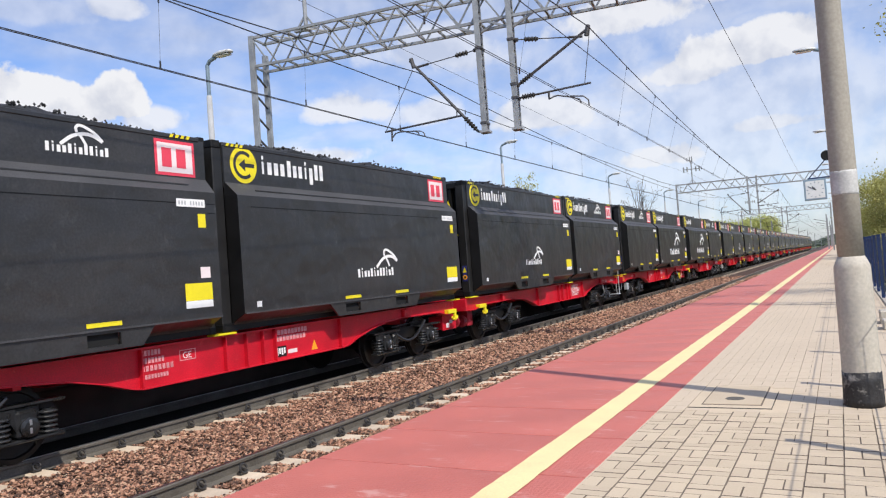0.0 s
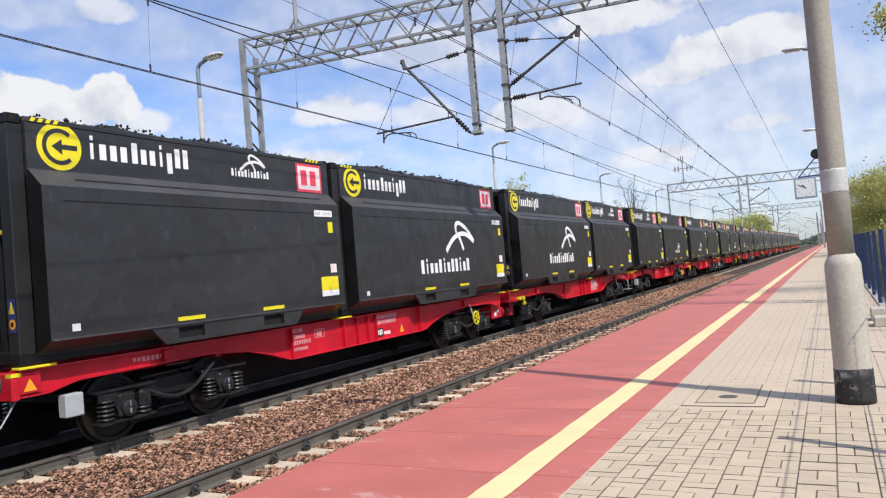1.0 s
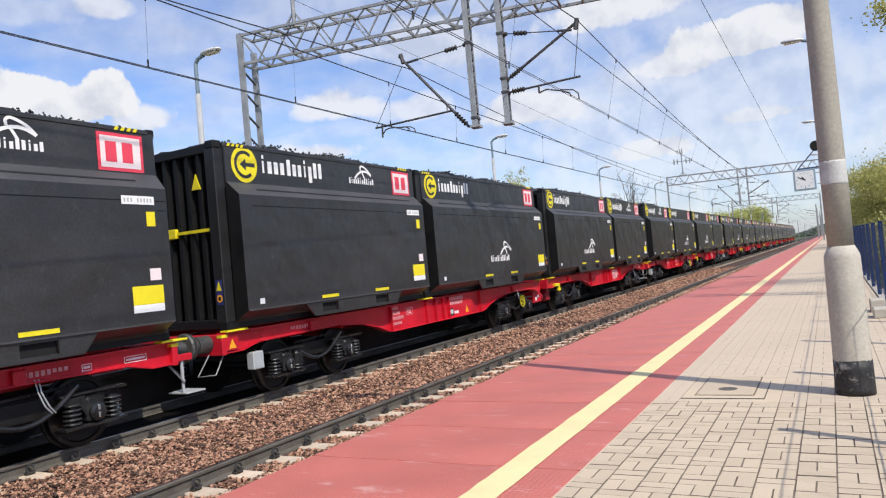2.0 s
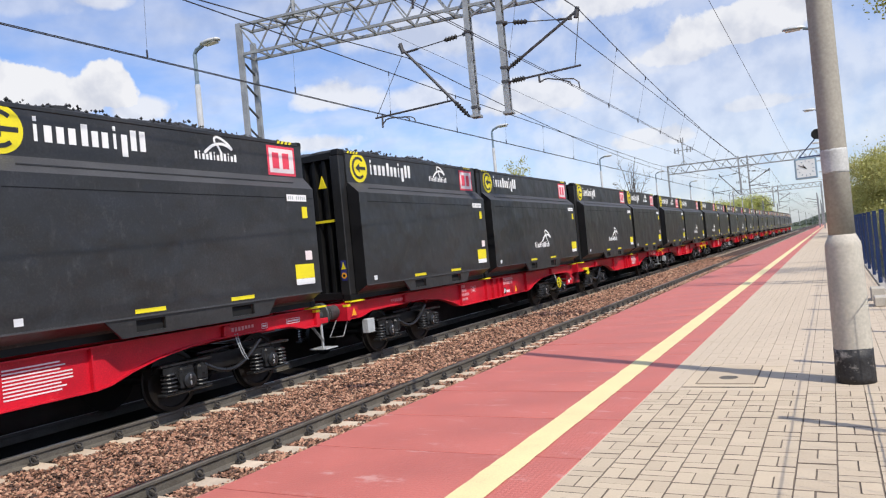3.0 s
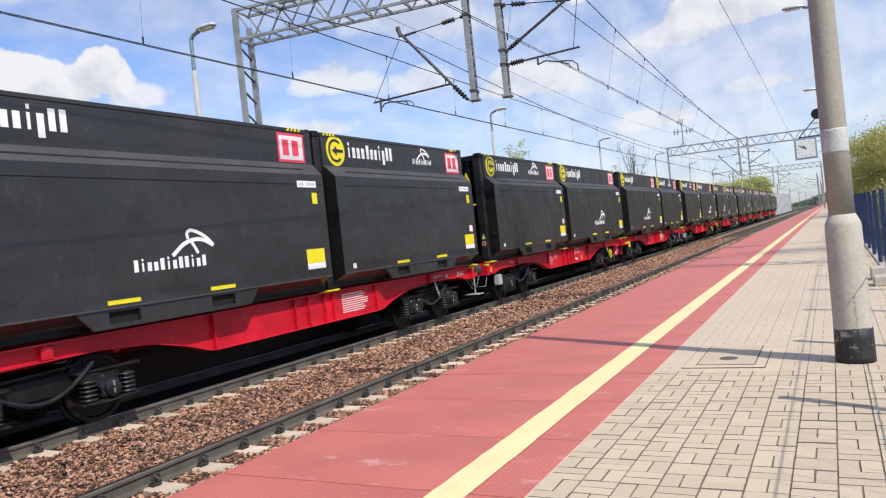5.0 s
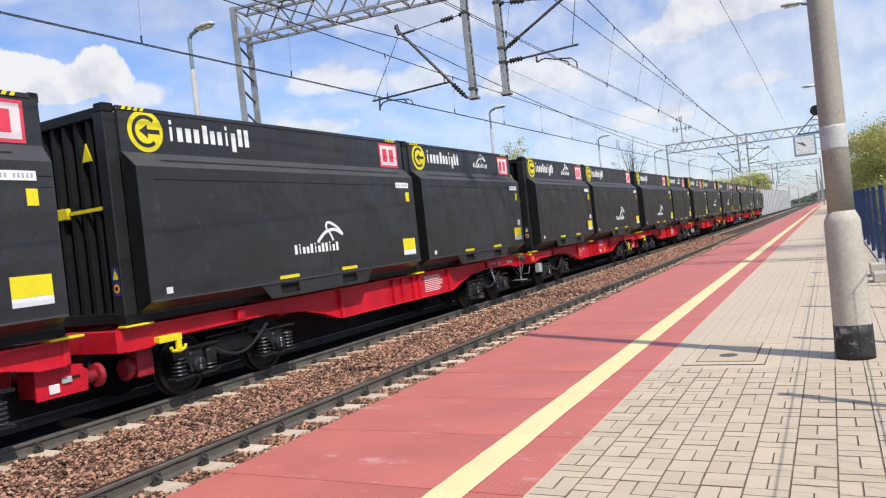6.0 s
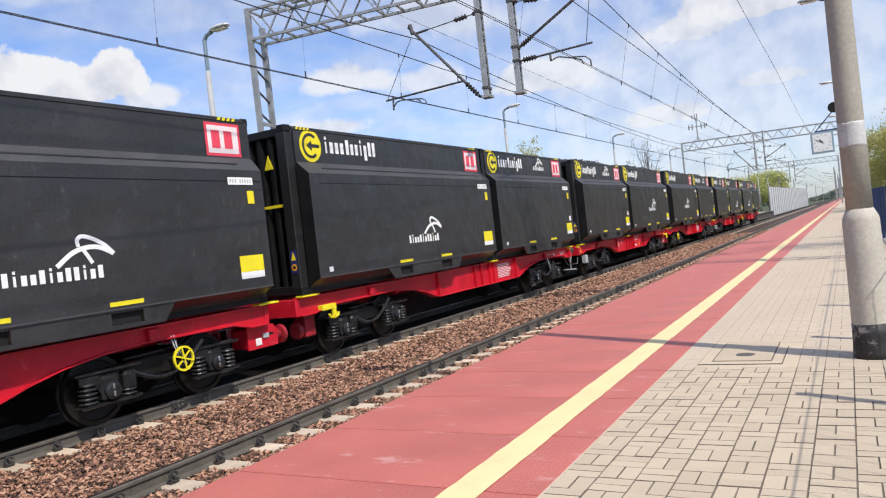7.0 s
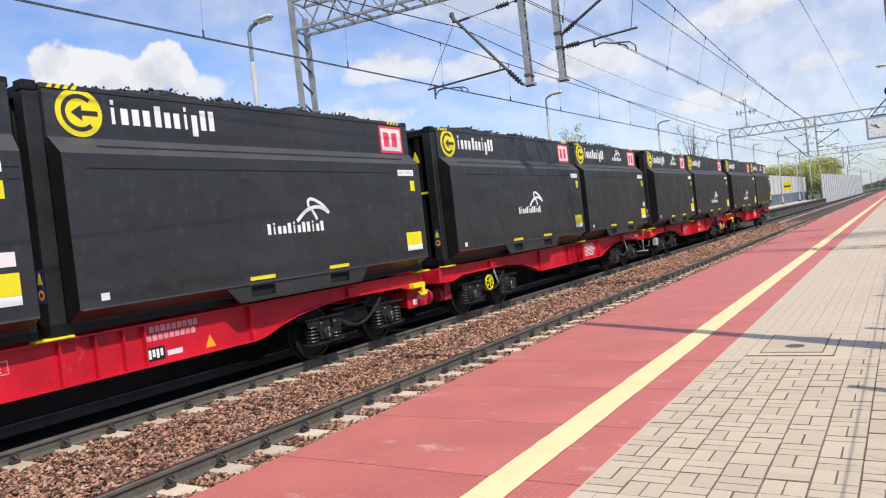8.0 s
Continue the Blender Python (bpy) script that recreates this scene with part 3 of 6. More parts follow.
def near_platform():
    pf = thing("platform_near", "station platform with red edge slabs and beige block paving", "platform", kind="structure")
    part("core", boxed(EDGE_X + 0.12, PAV_R + 0.25, -12, 420, -1.28, -0.075), M_CONC, pf, "grey concrete platform body")
    part("paving_bed", boxed(RED_X + 0.004, PAV_R, -12, 420, -0.07, -0.0048), M_JOINT, pf, "dark sand under and between the paving blocks")
    part("edge_kerb", boxed(PAV_R, PAV_R + 0.10, -12, 420, -0.07, 0.03, bevel=0.008), M_CONC, pf, "grey concrete kerb under the fence")
    # red slabs across the edge strip
    slab_me = finish("red_slab", boxed(EDGE_X, RED_X, 0.009, 0.991, -0.073, 0.0, bevel=0.004), M_RED)
    rng = random.Random(12)
    for k in range(-8, 56):
        part("red_slab", slab_me, None, pf, at=pose(0, 3.34 + 1.0 * k, rng.uniform(-0.002, 0.0015), rng.uniform(-0.08, 0.08)))
    part("red_slabs_far", boxed(EDGE_X, RED_X, 59.34, 420, -0.075, 0.0), M_RED, pf, "distant red edge slabs")
    part("slab_joint_bed", boxed(EDGE_X + 0.03, RED_X - 0.02, -12, 59.34, -0.0748, -0.068), M_BLACK, pf, "dark joints between the red slabs")
    part("edge_wall", boxed(EDGE_X + 0.10, EDGE_X + 0.118, -12, 420, -1.28, -0.08), M_CONC, pf)
    # painted guide line: a thin skin with ragged edges
    rng = random.Random(3)
    bm = bmesh.new()
    ys = [-8 + 0.13 * k for k in range(420)] + [48 + 6 * k for k in range(62)]
    ys = sorted(set(ys))
    prev = None
    for y in ys:
        a = bm.verts.new((-2.020 + rng.uniform(-0.004, 0.004), y, 0.0042))
        b = bm.verts.new((-1.800 + rng.uniform(-0.004, 0.004), y, 0.0042))
        if prev:
            bm.faces.new((prev[0], prev[1], b, a))
        prev = (a, b)
    part("guide_line", bm, M_LINE, pf, "faded pale yellow painted safety line")
    # thin pale grout strip where slabs and blocks meet
    part("grout_strip", boxed(RED_X + 0.001, RED_X + 0.014, -12, 420, -0.02, -0.0035), M_PAVER_FAR, pf, "pale mortar between slabs and blocks")
    # inspection cover set into the paving
    part("cover_surround", boxed(-1.284, -0.489, 6.425, 7.71, -0.05, -0.0035), M_PAVER, pf, "beige concrete surround of the cover")
    cv = part("inspection_cover", boxed(-1.178, -0.708, 6.712, 7.585, -0.02, 0.004, bevel=0.004), M_PAVER, pf, "concrete inspection cover with a dark round handle")
    bm = bmesh.new()
    for d in ((-1.190, -0.696, 6.692, 6.711), (-1.190, -0.696, 7.586, 7.600), (-1.190, -1.179, 6.711, 7.586), (-0.707, -0.694, 6.711, 7.586)):
        box(bm, *d, -0.02, -0.0015)
    part("cover_joint", bm, M_JOINT, cv, "dark gap round the cover")
    bm = bmesh.new()
    box(bm, -1.283, -0.605, 6.548, 6.574, -0.02, -0.001)
    box(bm, -0.612, -0.605, 6.574, 7.36, -0.02, -0.0015)
    part("frame_groove", bm, M_BLACK, cv, "dark open groove of the cover's frame")
    part("handle", lathe(bmesh.new(), [(0.082, 0.003), (0.082, 0.0055), (0.07, 0.006)], (-0.94, 6.96, 0)), M_RAIL, cv, "rusty brown round handle plate")
    return pf


def pavers(pf):
    """Block paving laid in pairs, alternately along and across."""
    def hidden(x0, x1, y0, y1):
        return -1.30 < (x0 + x1) / 2 < -0.486 and 6.50 < (y0 + y1) / 2 < 7.62
    def mesh_for(dx, dy):
        me = finish("paver", boxed(0.002, dx - 0.002, 0.0014, dy - 0.0014, -0.05, 0.0, bevel=0.0026), M_PAVER)
        me.materials.append(M_JOINT)
        for p in me.polygons:          # dirt sits in the chamfers
            if p.normal.z < 0.9:
                p.material_index = 1
        return me
    flat, tall = mesh_for(0.2, 0.0925), mesh_for(0.1, 0.185)
    rng = random.Random(8)
    lows, highs = [], []
    for c in range(11):
        x = RED_X + 0.014 + 0.2 * c
        for r in range(-75, 281):
            y = 3.46 + 0.185 * r + 0.008 * math.sin(c * 1.7)
            cells = [(0, 0, 0.2, 0.0925), (0, 0.0925, 0.2, 0.0925)] if (c + r) % 2 else [(0, 0, 0.1, 0.185), (0.1, 0, 0.1, 0.185)]
            for ox, oy, dx, dy in cells:
                if hidden(x + ox, x + ox + dx, y + oy, y + oy + dy):
                    continue
                z = rng.uniform(-0.003, 0.0015)
                if -1 <= r < 16 and c < 9:
                    part("paver", flat if dx > dy else tall, None, pf, at=pose(x + ox, y + oy, z, rng.uniform(-0.5, 0.5), rng.uniform(-0.5, 0.5), rng.uniform(-0.6, 0.6)))
                else:
                    lows.append((x + ox + 0.0026, y + oy + 0.0024, -0.02))
                    highs.append((x + ox + dx - 0.0026, y + oy + dy - 0.0024, -0.001 + 0.2 * z))
    me = many_boxes("pavers_far", lows, highs, M_PAVER_FAR, 0.0)
    tagged(part("pavers_far", me, None, pf, "beige paving blocks further along"), kind="stuff")
    part("paving_distant", boxed(RED_X + 0.02, PAV_R - 0.02, 55.4, 420, -0.0048, -0.0015), M_PAVER_FAR, pf, "distant beige paving")


def far_platform():
    pf = thing("platform_far", "grey concrete platform beyond the train", "platform", kind="structure")
    part("core", boxed(-18.0, -11.50, -12, 138, -1.28, -0.10), M_DARKCONC, pf, "dark concrete platform body, toned down further for under-train shade")
    for k in range(75):
        part("edge_slab", boxed(-12.6, -11.38, -12 + 2 * k + 0.005, -10 + 2 * k - 0.005, -0.10, 0.0, bevel=0.008), M_DARKCONC, pf)
    part("paving", boxed(-18.0, -12.604, -12, 138, -0.10, -0.004), M_PAVER_FAR, pf, "pale block paving")


def lamp_post(side, mast_mat, look_of):
    """Concrete street lamp: thick foot, tapered mast, short arm, flat head. The arm points towards +x * side."""
    lp = thing("platform_lamp", "tall " + look_of + " platform lamp with a flat head", "street lamp", "platform lamps")
    foot = part("foot", lathe(bmesh.new(), [(0.147, 0), (0.143, 0.28), (0.135, 1.12), (0.131, 1.145), (0.100, 1.215)], n=28), M_POLEFOOT, lp, "pale thick concrete foot", smooth=True)
    tar = lathe(bmesh.new(), [(0.149, 0.0), (0.1485, 0.05), (0.1460, 0.20), (0.1452, 0.283)], n=56)
    rng = random.Random(7)
    for v in tar.verts:
        if v.co.z > 0.28:
            v.co.z += rng.uniform(-0.012, 0.006)
    part("tar_coat", tar, M_TAR, foot, "flaking black tar coat", smooth=True)
    mast = part("mast", lathe(bmesh.new(), [(0.099, 1.19), (0.099, 1.9), (0.094, 3.4), (0.075, 6.7)], n=28), mast_mat, lp, look_of + " mast", smooth=True)
    band = lathe(bmesh.new(), [(0.1004, 1.725), (0.1006, 1.74), (0.1006, 1.905), (0.1004, 1.92)], n=56)
    rng = random.Random(6)
    for v in band.verts:
        v.co.z += rng.uniform(-0.010, 0.008)
    part("white_band", band, M_BAND, mast, "worn white painted band", smooth=True)
    neck = bmesh.new()
    pipe(neck, [(0, 0, 6.6), (0, 0, 7.55), (side * 0.10, 0, 7.66), (side * 0.32, 0, 7.72)], 0.055, 10)
    part("neck", neck, M_LAMPBLUE, lp, "blue-grey steel neck")
    head = bmesh.new()
    secs = [(0.25, 0.05, 0.04), (0.35, 0.13, 0.085), (0.62, 0.16, 0.10), (0.88, 0.12, 0.07), (0.95, 0.05, 0.03)]
    rings = []
    for x, w, h in secs:
        rings.append([head.verts.new((side * x, w * math.cos(k * math.tau / 10), 7.735 + 0.05 * (x - 0.25) + h * max(-0.25, math.sin(k * math.tau / 10)))) for k in range(10)])
    for a, b in zip(rings, rings[1:]):
        for k in range(10):
            head.faces.new((a[k], a[(k + 1) % 10], b[(k + 1) % 10], b[k]))
    head.faces.new(rings[0])
    head.faces.new(rings[-1])
    hd = part("head", head, M_LAMPHEAD, lp, "pale grey lamp housing", smooth=True)
    part("glass", boxed(min(side * 0.40, side * 0.86), max(side * 0.40, side * 0.86), -0.10, 0.10, 7.690, 7.715, bevel=0.01), M_LAMPGLASS, hd, "milky lamp glass")
    return lp


def lamps():
    first = lamp_post(-1, M_POLE, "grey-brown concrete")
    first.matrix_basis = pose(0.068, 6.80, 0)
    for k in range(1, 9):
        copy_thing(first, pose(0.068, 6.80 + 20 * k, 0))
    other = lamp_post(1, M_LAMPMAST, "pale grey")
    other.matrix_basis = pose(-15.0, 14.5, 0)
    for k in range(1, 9):
        copy_thing(other, pose(-15.0, 14.5 + 19.85 * k, 0))


def gantry():
    """Portal of galvanised lattice over both tracks, with drop posts and cantilevers."""
    g = thing("catenary_gantry", "galvanised steel lattice gantry spanning both railway tracks", "gantry", "catenary gantries")
    xl, xr, zt, zb, d = -14.2, 0.30, 8.32, 7.50, 0.32
    for x in (xl, xr):
        lg = bmesh.new()
        for s in (-1, 1):
            box(lg, x - 0.075, x + 0.075, s * d - 0.05, s * d + 0.05, -0.55, zt + (0.05 if s < 0 else -0.35))
        lace = bmesh.new()
        k = 0
        z = 0.2
        while z < zb - 0.4:
            bar(lace, (x, -d, z + 0.34), (x, d, z), 0.035, 0.05, (1, 0, 0))
            if k % 4 == 0:
                bar(lg, (x, -d, z), (x, d, z), 0.10, 0.06, (1, 0, 0))
            z += 0.62
            k += 1
        leg = part("leg", lg, M_GALV, g, "pale grey two-post lattice leg")
        part("lacing", lace, M_DARKARM, leg, "thin dark lacing bars")
        part("footing", boxed(x - 0.35, x + 0.35, -0.6, 0.6, -1.0, 0.12 if x < -10 else -0.02, bevel=0.02), M_CONC, leg, "concrete footing")
    for s in (-1, 1):
        for z in (zt, zb):
            part("chord", bar(bmesh.new(), (xl - 0.05, s * d, z), (xr + 0.05, s * d, z), 0.068, 0.068), M_GALV, g, "long steel chord")
    n = 26
    step = (xr - xl) / n
    for k in range(n + 1):
        x = xl + k * step
        for s in (-1, 1):
            if k < n:
                part("brace", bar(bmesh.new(), (x, s * d, zb if k % 2 else zt), (x + step, s * d, zt if k % 2 else zb), 0.038, 0.038, (0, 1, 0)), M_GALV, g)
        for z in (zt, zb):
            part("cross_bar", bar(bmesh.new(), (x, -d, z), (x, d, z), 0.05, 0.05), M_GALV, g)
            if k < n and z == zt:
                part("flat_brace", bar(bmesh.new(), (x, -d if k % 2 else d, z - 0.03), (x + step, d if k % 2 else -d, z - 0.03), 0.035, 0.03), M_GALV, g)
    # drop posts and cantilevers
    for x, s, zlow in ((-7.55, -1, 4.74), (-6.72, 1, 4.70)):
        post = bmesh.new()
        box(post, x - 0.065, x + 0.065, -0.44, -0.385, zlow, zt + 0.12)
        box(post, x - 0.065, x + 0.065, -0.215, -0.16, zlow, zt + 0.12)
        box(post, x - 0.12, x + 0.12, -0.45, -0.15, zlow - 0.03, zlow + 0.03)
        dp = part("drop_post", post, M_GALV, g, "galvanised hanging post of two channels")
        z = zlow + 0.06
        while z < zt:
            part("web_plate", boxed(x - 0.02, x + 0.062, -0.3845, -0.2155, z, z + 0.14), M_DARKARM, dp, "dark tie plate between the channels")
            z += 0.27
        for zc in ((4.95, 6.83) if s < 0 else (5.45, 5.79, 6.90)):
            part("collar", boxed(x - 0.085, x + 0.085, -0.455, -0.145, zc - 0.035, zc + 0.035, bevel=0.008), M_DARKARM, dp, "dark clamp collar")
        for q in (-1, 1):
            part("knee_brace", bar(bmesh.new(), (x, q * 0.05 - 0.3, zb - 0.28), (x + q * 0.62, -0.32, zb), 0.05, 0.05, (0, 1, 0)), M_GALV, dp)
        y = -0.30
        tip = (-9.45, y, 6.86) if s < 0 else (-4.80, y, 6.88)
        low = (-7.75, y, 4.78) if s < 0 else (-6.61, y, 5.79)
        arm = bmesh.new()
        rod(arm, low, tip, 0.036)
        rod(arm, (x + s * 0.06, y, low[2] - 0.05), low, 0.03)
        rod(arm, Vector(tip) + Vector((-s * 0.10, 0, -0.20)), Vector(tip) + Vector((-s * 0.04, 0, 0.05)), 0.055)
        part("inclined_tube", arm, M_DARKARM, dp, "dark weathered steel tube")
        stay = bmesh.new()
        za = 6.83 if s < 0 else 6.90
        ring = (tip[0] - s * 0.19, y, tip[2] - 0.20)
        on_stay = lambda q: Vector((x + s * 0.08, y, za)).lerp(Vector(ring), q)
        rod(stay, on_stay(0), on_stay(1), 0.014)
        rod(stay, on_stay(0.80), on_stay(1), 0.032)
        rod(stay, on_stay(0), on_stay(0.05), 0.05)
        part("top_stay", stay, M_DARKARM, dp, "dark top stay")
        part("insulator", ribbed(bmesh.new(), on_stay(0.15), on_stay(0.35), 4, 0.042, 0.072), M_CLIP, dp, "dark ribbed insulator")
        on_tube = lambda f: Vector(low).lerp(Vector(tip), f)
        part("insulator", ribbed(bmesh.new(), on_tube(0.03), on_tube(0.19), 5, 0.042, 0.072), M_CLIP, dp, "dark ribbed insulator")
        reg = bmesh.new()
        if s < 0:
            rod(reg, (-8.11, y, 5.24), (-10.29, y, 5.11), 0.026)
            rod(reg, (-8.27, y, 5.43), (-8.28, y, 5.22), 0.014)
            rod(reg, (tip[0] + 0.06, y, 6.60), (-10.26, y, 5.12), 0.009)
            rod(reg, (-10.09, y, 5.20), (-10.11, y, 4.84), 0.026)
            pipe(reg, [(-10.09, y, 4.93), (-10.0, y, 5.03), (-9.87, y, 5.055), (-9.45, y, 5.02), (-9.35, y, 4.96), (-9.34, y, 4.89)], 0.018)
            pipe(reg, [(-9.5, y, 5.03), (-9.3, y, 5.0), (-9.21, y, 4.95), (-9.18, y, 4.86)], 0.016)
        else:
            rod(reg, (-6.64, y, 5.45), (-4.88, y, 5.55), 0.026)
            rod(reg, tip, (-5.03, y, 5.53), 0.009)
            rod(reg, (-5.90, y, 5.50), (-5.90, y, 5.31), 0.026)
            pipe(reg, [(-5.90, y, 5.31), (-5.78, y, 5.36), (-5.69, y, 5.37), (-5.4, y, 5.29), (-5.17, y, 5.20), (-5.14, y, 5.10)], 0.018)
            pipe(reg, [(-5.4, y, 5.31), (-5.08, y, 5.26), (-4.97, y, 5.16), (-4.96, y, 5.01)], 0.018)
            part("insulator", ribbed(bmesh.new(), (-6.56, y, 5.46), (-6.24, y, 5.475), 5, 0.042, 0.078), M_CLIP, dp, "dark ribbed insulator")
        part("registration_arm", reg, M_DARKARM, dp, "dark registration arm holding the contact wire")
    # twin insulator stand on the beam
    st = bmesh.new()
    xs = -12.6
    rod(st, (xs, 0, zt), (xs, 0, zt + 2.3), 0.06)
    for q in (-0.75, -0.42, 0.42, 0.75):
        ribbed(st, (xs + q, 0, zt + 1.22), (xs + q, 0, zt + 1.75), 4, 0.05, 0.09)
    bar(st, (xs - 0.85, 0, zt + 1.48), (xs + 0.85, 0, zt + 1.48), 0.07, 0.07)
    for q in (-0.10, 0.10):
        ribbed(st, (xs + q, 0, zt + 2.2), (xs + q, 0, zt + 2.75), 4, 0.04, 0.08)
    bar(st, (xs - 0.35, 0, zt + 0.05), (xs + 0.35, 0, zt + 0.05), 0.12, 0.08)
    bar(st, (xs - 0.30, 0, zt + 0.05), (xs, 0, zt + 0.45), 0.05, 0.05)
    bar(st, (xs + 0.30, 0, zt + 0.05), (xs, 0, zt + 0.45), 0.05, 0.05)
    part("line_stand", st, M_GALV, g, "grey stand with line insulators")
    return g


GANTRY_Y = (16.7, 77.0, 143.0)


def gantries():
    g = gantry()
    # the portals stand slightly askew to the tracks
    skew = lambda y, dx=0: pose(-7.1 + dx, y, 0, 0, 0, 8.7) @ pose(7.1, 0, 0)
    g.matrix_basis = skew(GANTRY_Y[0])
    copy_thing(g, skew(GANTRY_Y[1]))
    copy_thing(g, skew(GANTRY_Y[2], -1.2))


def wire(name, pts, r, label):
    bm = bmesh.new()
    pipe(bm, pts, r, 5)
    return tagged(new(name, finish(name, bm, M_WIRE)), label, "overhead wire")


def overhead():
    sup = [-48.4, 16.4, 77.5, 143.5, 212, 277, 342]
    for x, zz, stag, r in ((FAR_X, 5.10, -0.12, 0.014), (NEAR_X + 0.25, 5.02, 0.1, 0.014)):
        far = x < -8
        tip_x, tip_z = (-9.36, 6.62) if far else (-4.72, 6.78)
        lower_y, lower_z = (-48.4, 0, 13, 18, 47, 81.5), (6.6, 6.35, 6.22, 6.16, 5.97, 6.6)
        line = thing("contact_line", "overhead line of two contact wires hung from a sagging messenger", "overhead line")
        for q in (-0.025, 0.025):
            part("contact_wire", pipe(bmesh.new(), [(x + q + (stag if k % 2 else -stag), y, zz) for k, y in enumerate(sup)], 0.0085 if far else 0.0065, 5), M_WIRE, line, "dark contact wire")
        mess = []

        def dropper(hang, seat):
            bm = rod(bmesh.new(), hang, seat, 0.0032, n=4, caps=False)
            rod(bm, Vector(seat) - Vector((0, 0, 0.03)), Vector(seat) + Vector((0, 0, 0.10)), 0.016, n=5)
            rod(bm, Vector(hang) - Vector((0, 0, 0.09)), Vector(hang) + Vector((0, 0, 0.02)), 0.016, n=5)
            part("dropper", bm, M_WIRE, line, "thin dropper with clamps")

        for k in range(len(sup) - 1):
            a, b = sup[k], sup[k + 1]
            for i in range(19):
                u = i / 18
                z = tip_z - 4 * 1.02 * u * (1 - u)
                mess.append((tip_x, a + (b - a) * u, z))
                if 0 < i < 18 and (k < 4 if not far else 1 < k < 4):
                    dropper((tip_x, a + (b - a) * u, z), (x, a + (b - a) * u, zz))
        if far:
            part("messenger_wire", pipe(bmesh.new(), [(-9.62, b, c) for b, c in zip(lower_y, lower_z)], 0.0125, 5), M_WIRE, line, "lower messenger wire carrying the droppers")
            for k in range(-14, 18):
                y = 12.06 + 3.75 * k
                z = float(np.interp(y, lower_y, lower_z))
                dropper((-9.62, y, z), (x, y, zz))
        part("messenger_wire", pipe(bmesh.new(), mess, 0.0125, 5), M_WIRE, line, "dark messenger wire")
    wire("feeder_wire", [(-3.18, -60, 9.75), (-3.15, 16.4, 9.7), (-3.25, 50, 9.7), (-3.50, 81, 9.7), (-3.5, 212, 9.75)], 0.011, "dark feeder wire running above the near track")
    wire("feeder_wire", [(-12.9, -60, 9.2), (-12.9, 16.4, 9.35), (-12.9, 47, 8.8), (-12.8, 77, 9.4), (-12.8, 143, 9.4)], 0.0075, "dark feeder wire carried on the gantry stands")
    wire("feeder_wire", [(-5.75, -20, 7.5), (-5.45, 16.4, 6.85), (-5.1, 30, 6.35), (-4.9, 49, 5.85)], 0.011, "second messenger wire over the near track")


def catenary_mast(h):
    m = thing("catenary_mast", "distant slim grey catenary mast beside the track", "mast", "distant masts")
    bm = bmesh.new()
    box(bm, -0.12, 0.12, -0.10, 0.10, -1.2, h)
    part("post", bm, M_GALV, m)
    part("bracket_arm", rod(bmesh.new(), (0, 0, h - 1.6), (-2.4, 0, h - 0.9), 0.05), M_DARKARM, m, "dark bracket arm")
    return m


def distant_masts():
    m = catenary_mast(7.6)
    m.matrix_basis = pose(-2.2, 178, 0)
    for k, (x, y) in enumerate(((-2.4, 205), (-2.2, 240), (-2.4, 285), (-2.6, 340), (-3.0, 410), (-3.2, 500))):
        copy_thing(m, pose(x, y, 0))
    for x, y in ((-14.0, 190), (-13.5, 235), (-13.2, 300), (-13.0, 380), (-12.6, 470), (-12.0, 600)):
        copy_thing(m, pose(x, y, 0, 0, 0, 180))


def station_clock():
    """Square double-faced clock hung from a lamp mast, with loudspeaker above."""
    cx, cy, z0 = -0.575, 26.72, 2.77
    c = thing("station_clock", "square station clock with white dial in a blue-grey case", "clock", at=pose(cx, cy, z0))
    part("case", boxed(-0.42, 0.42, -0.10, 0.10, 0, 0.84, bevel=0.015), M_CLOCK, c, "blue-grey metal case")
    part("dial", boxed(-0.35, 0.35, -0.106, -0.099, 0.07, 0.77), M_DIAL, c, "white dial")
    ticks = bmesh.new()
    for k in range(12):
        a = k * math.tau / 12
        p, q = Vector((math.sin(a), 0, math.cos(a))) * 0.26, Vector((math.sin(a), 0, math.cos(a))) * 0.32
        o = Vector((0, -0.108, 0.42))
        bar(ticks, o + p, o + q, 0.022, 0.004, (0, 1, 0))
    part("hour_ring", ticks, M_LAMPBLUE, c, "dark hour marks")
    for name, ang, ln, w in (("hour_pointer", -38, 0.17, 0.036), ("minute_pointer", -62, 0.27, 0.024)):
        a = radians(ang)
        o = Vector((0, -0.1105 if ln < 0.2 else -0.1135, 0.42))
        part(name, bar(bmesh.new(), o - Vector((math.sin(a), 0, math.cos(a))) * 0.04, o + Vector((math.sin(a), 0, math.cos(a))) * ln, w, 0.003, (0, 1, 0)), M_BLACK, c, "black pointer")
    c.scale = (0.79, 1, 0.82)
    br = bmesh.new()
    bar(br, (-0.25, 0, 0.88), (0.74, 0, 0.88), 0.05, 0.05)
    bar(br, (-0.22, 0, 0.88), (0.50, 0, 1.62), 0.04, 0.04)
    bar(br, (-0.22, 0, 0.83), (-0.22, 0, 0.90), 0.04, 0.04)
    part("bracket", br, M_FENCE, c, "dark blue steel bracket")
    sp = thing("loudspeaker", "small dark round loudspeaker on the lamp mast", "loudspeaker", at=pose(-0.16, 26.62, 4.17))
    part("horn", lathe(bmesh.new(), [(0.04, 0.18), (0.10, 0.05), (0.16, -0.10), (0.17, -0.12), (0.13, -0.11)], axis="y"), M_BLACK, sp, "dark horn", smooth=True)


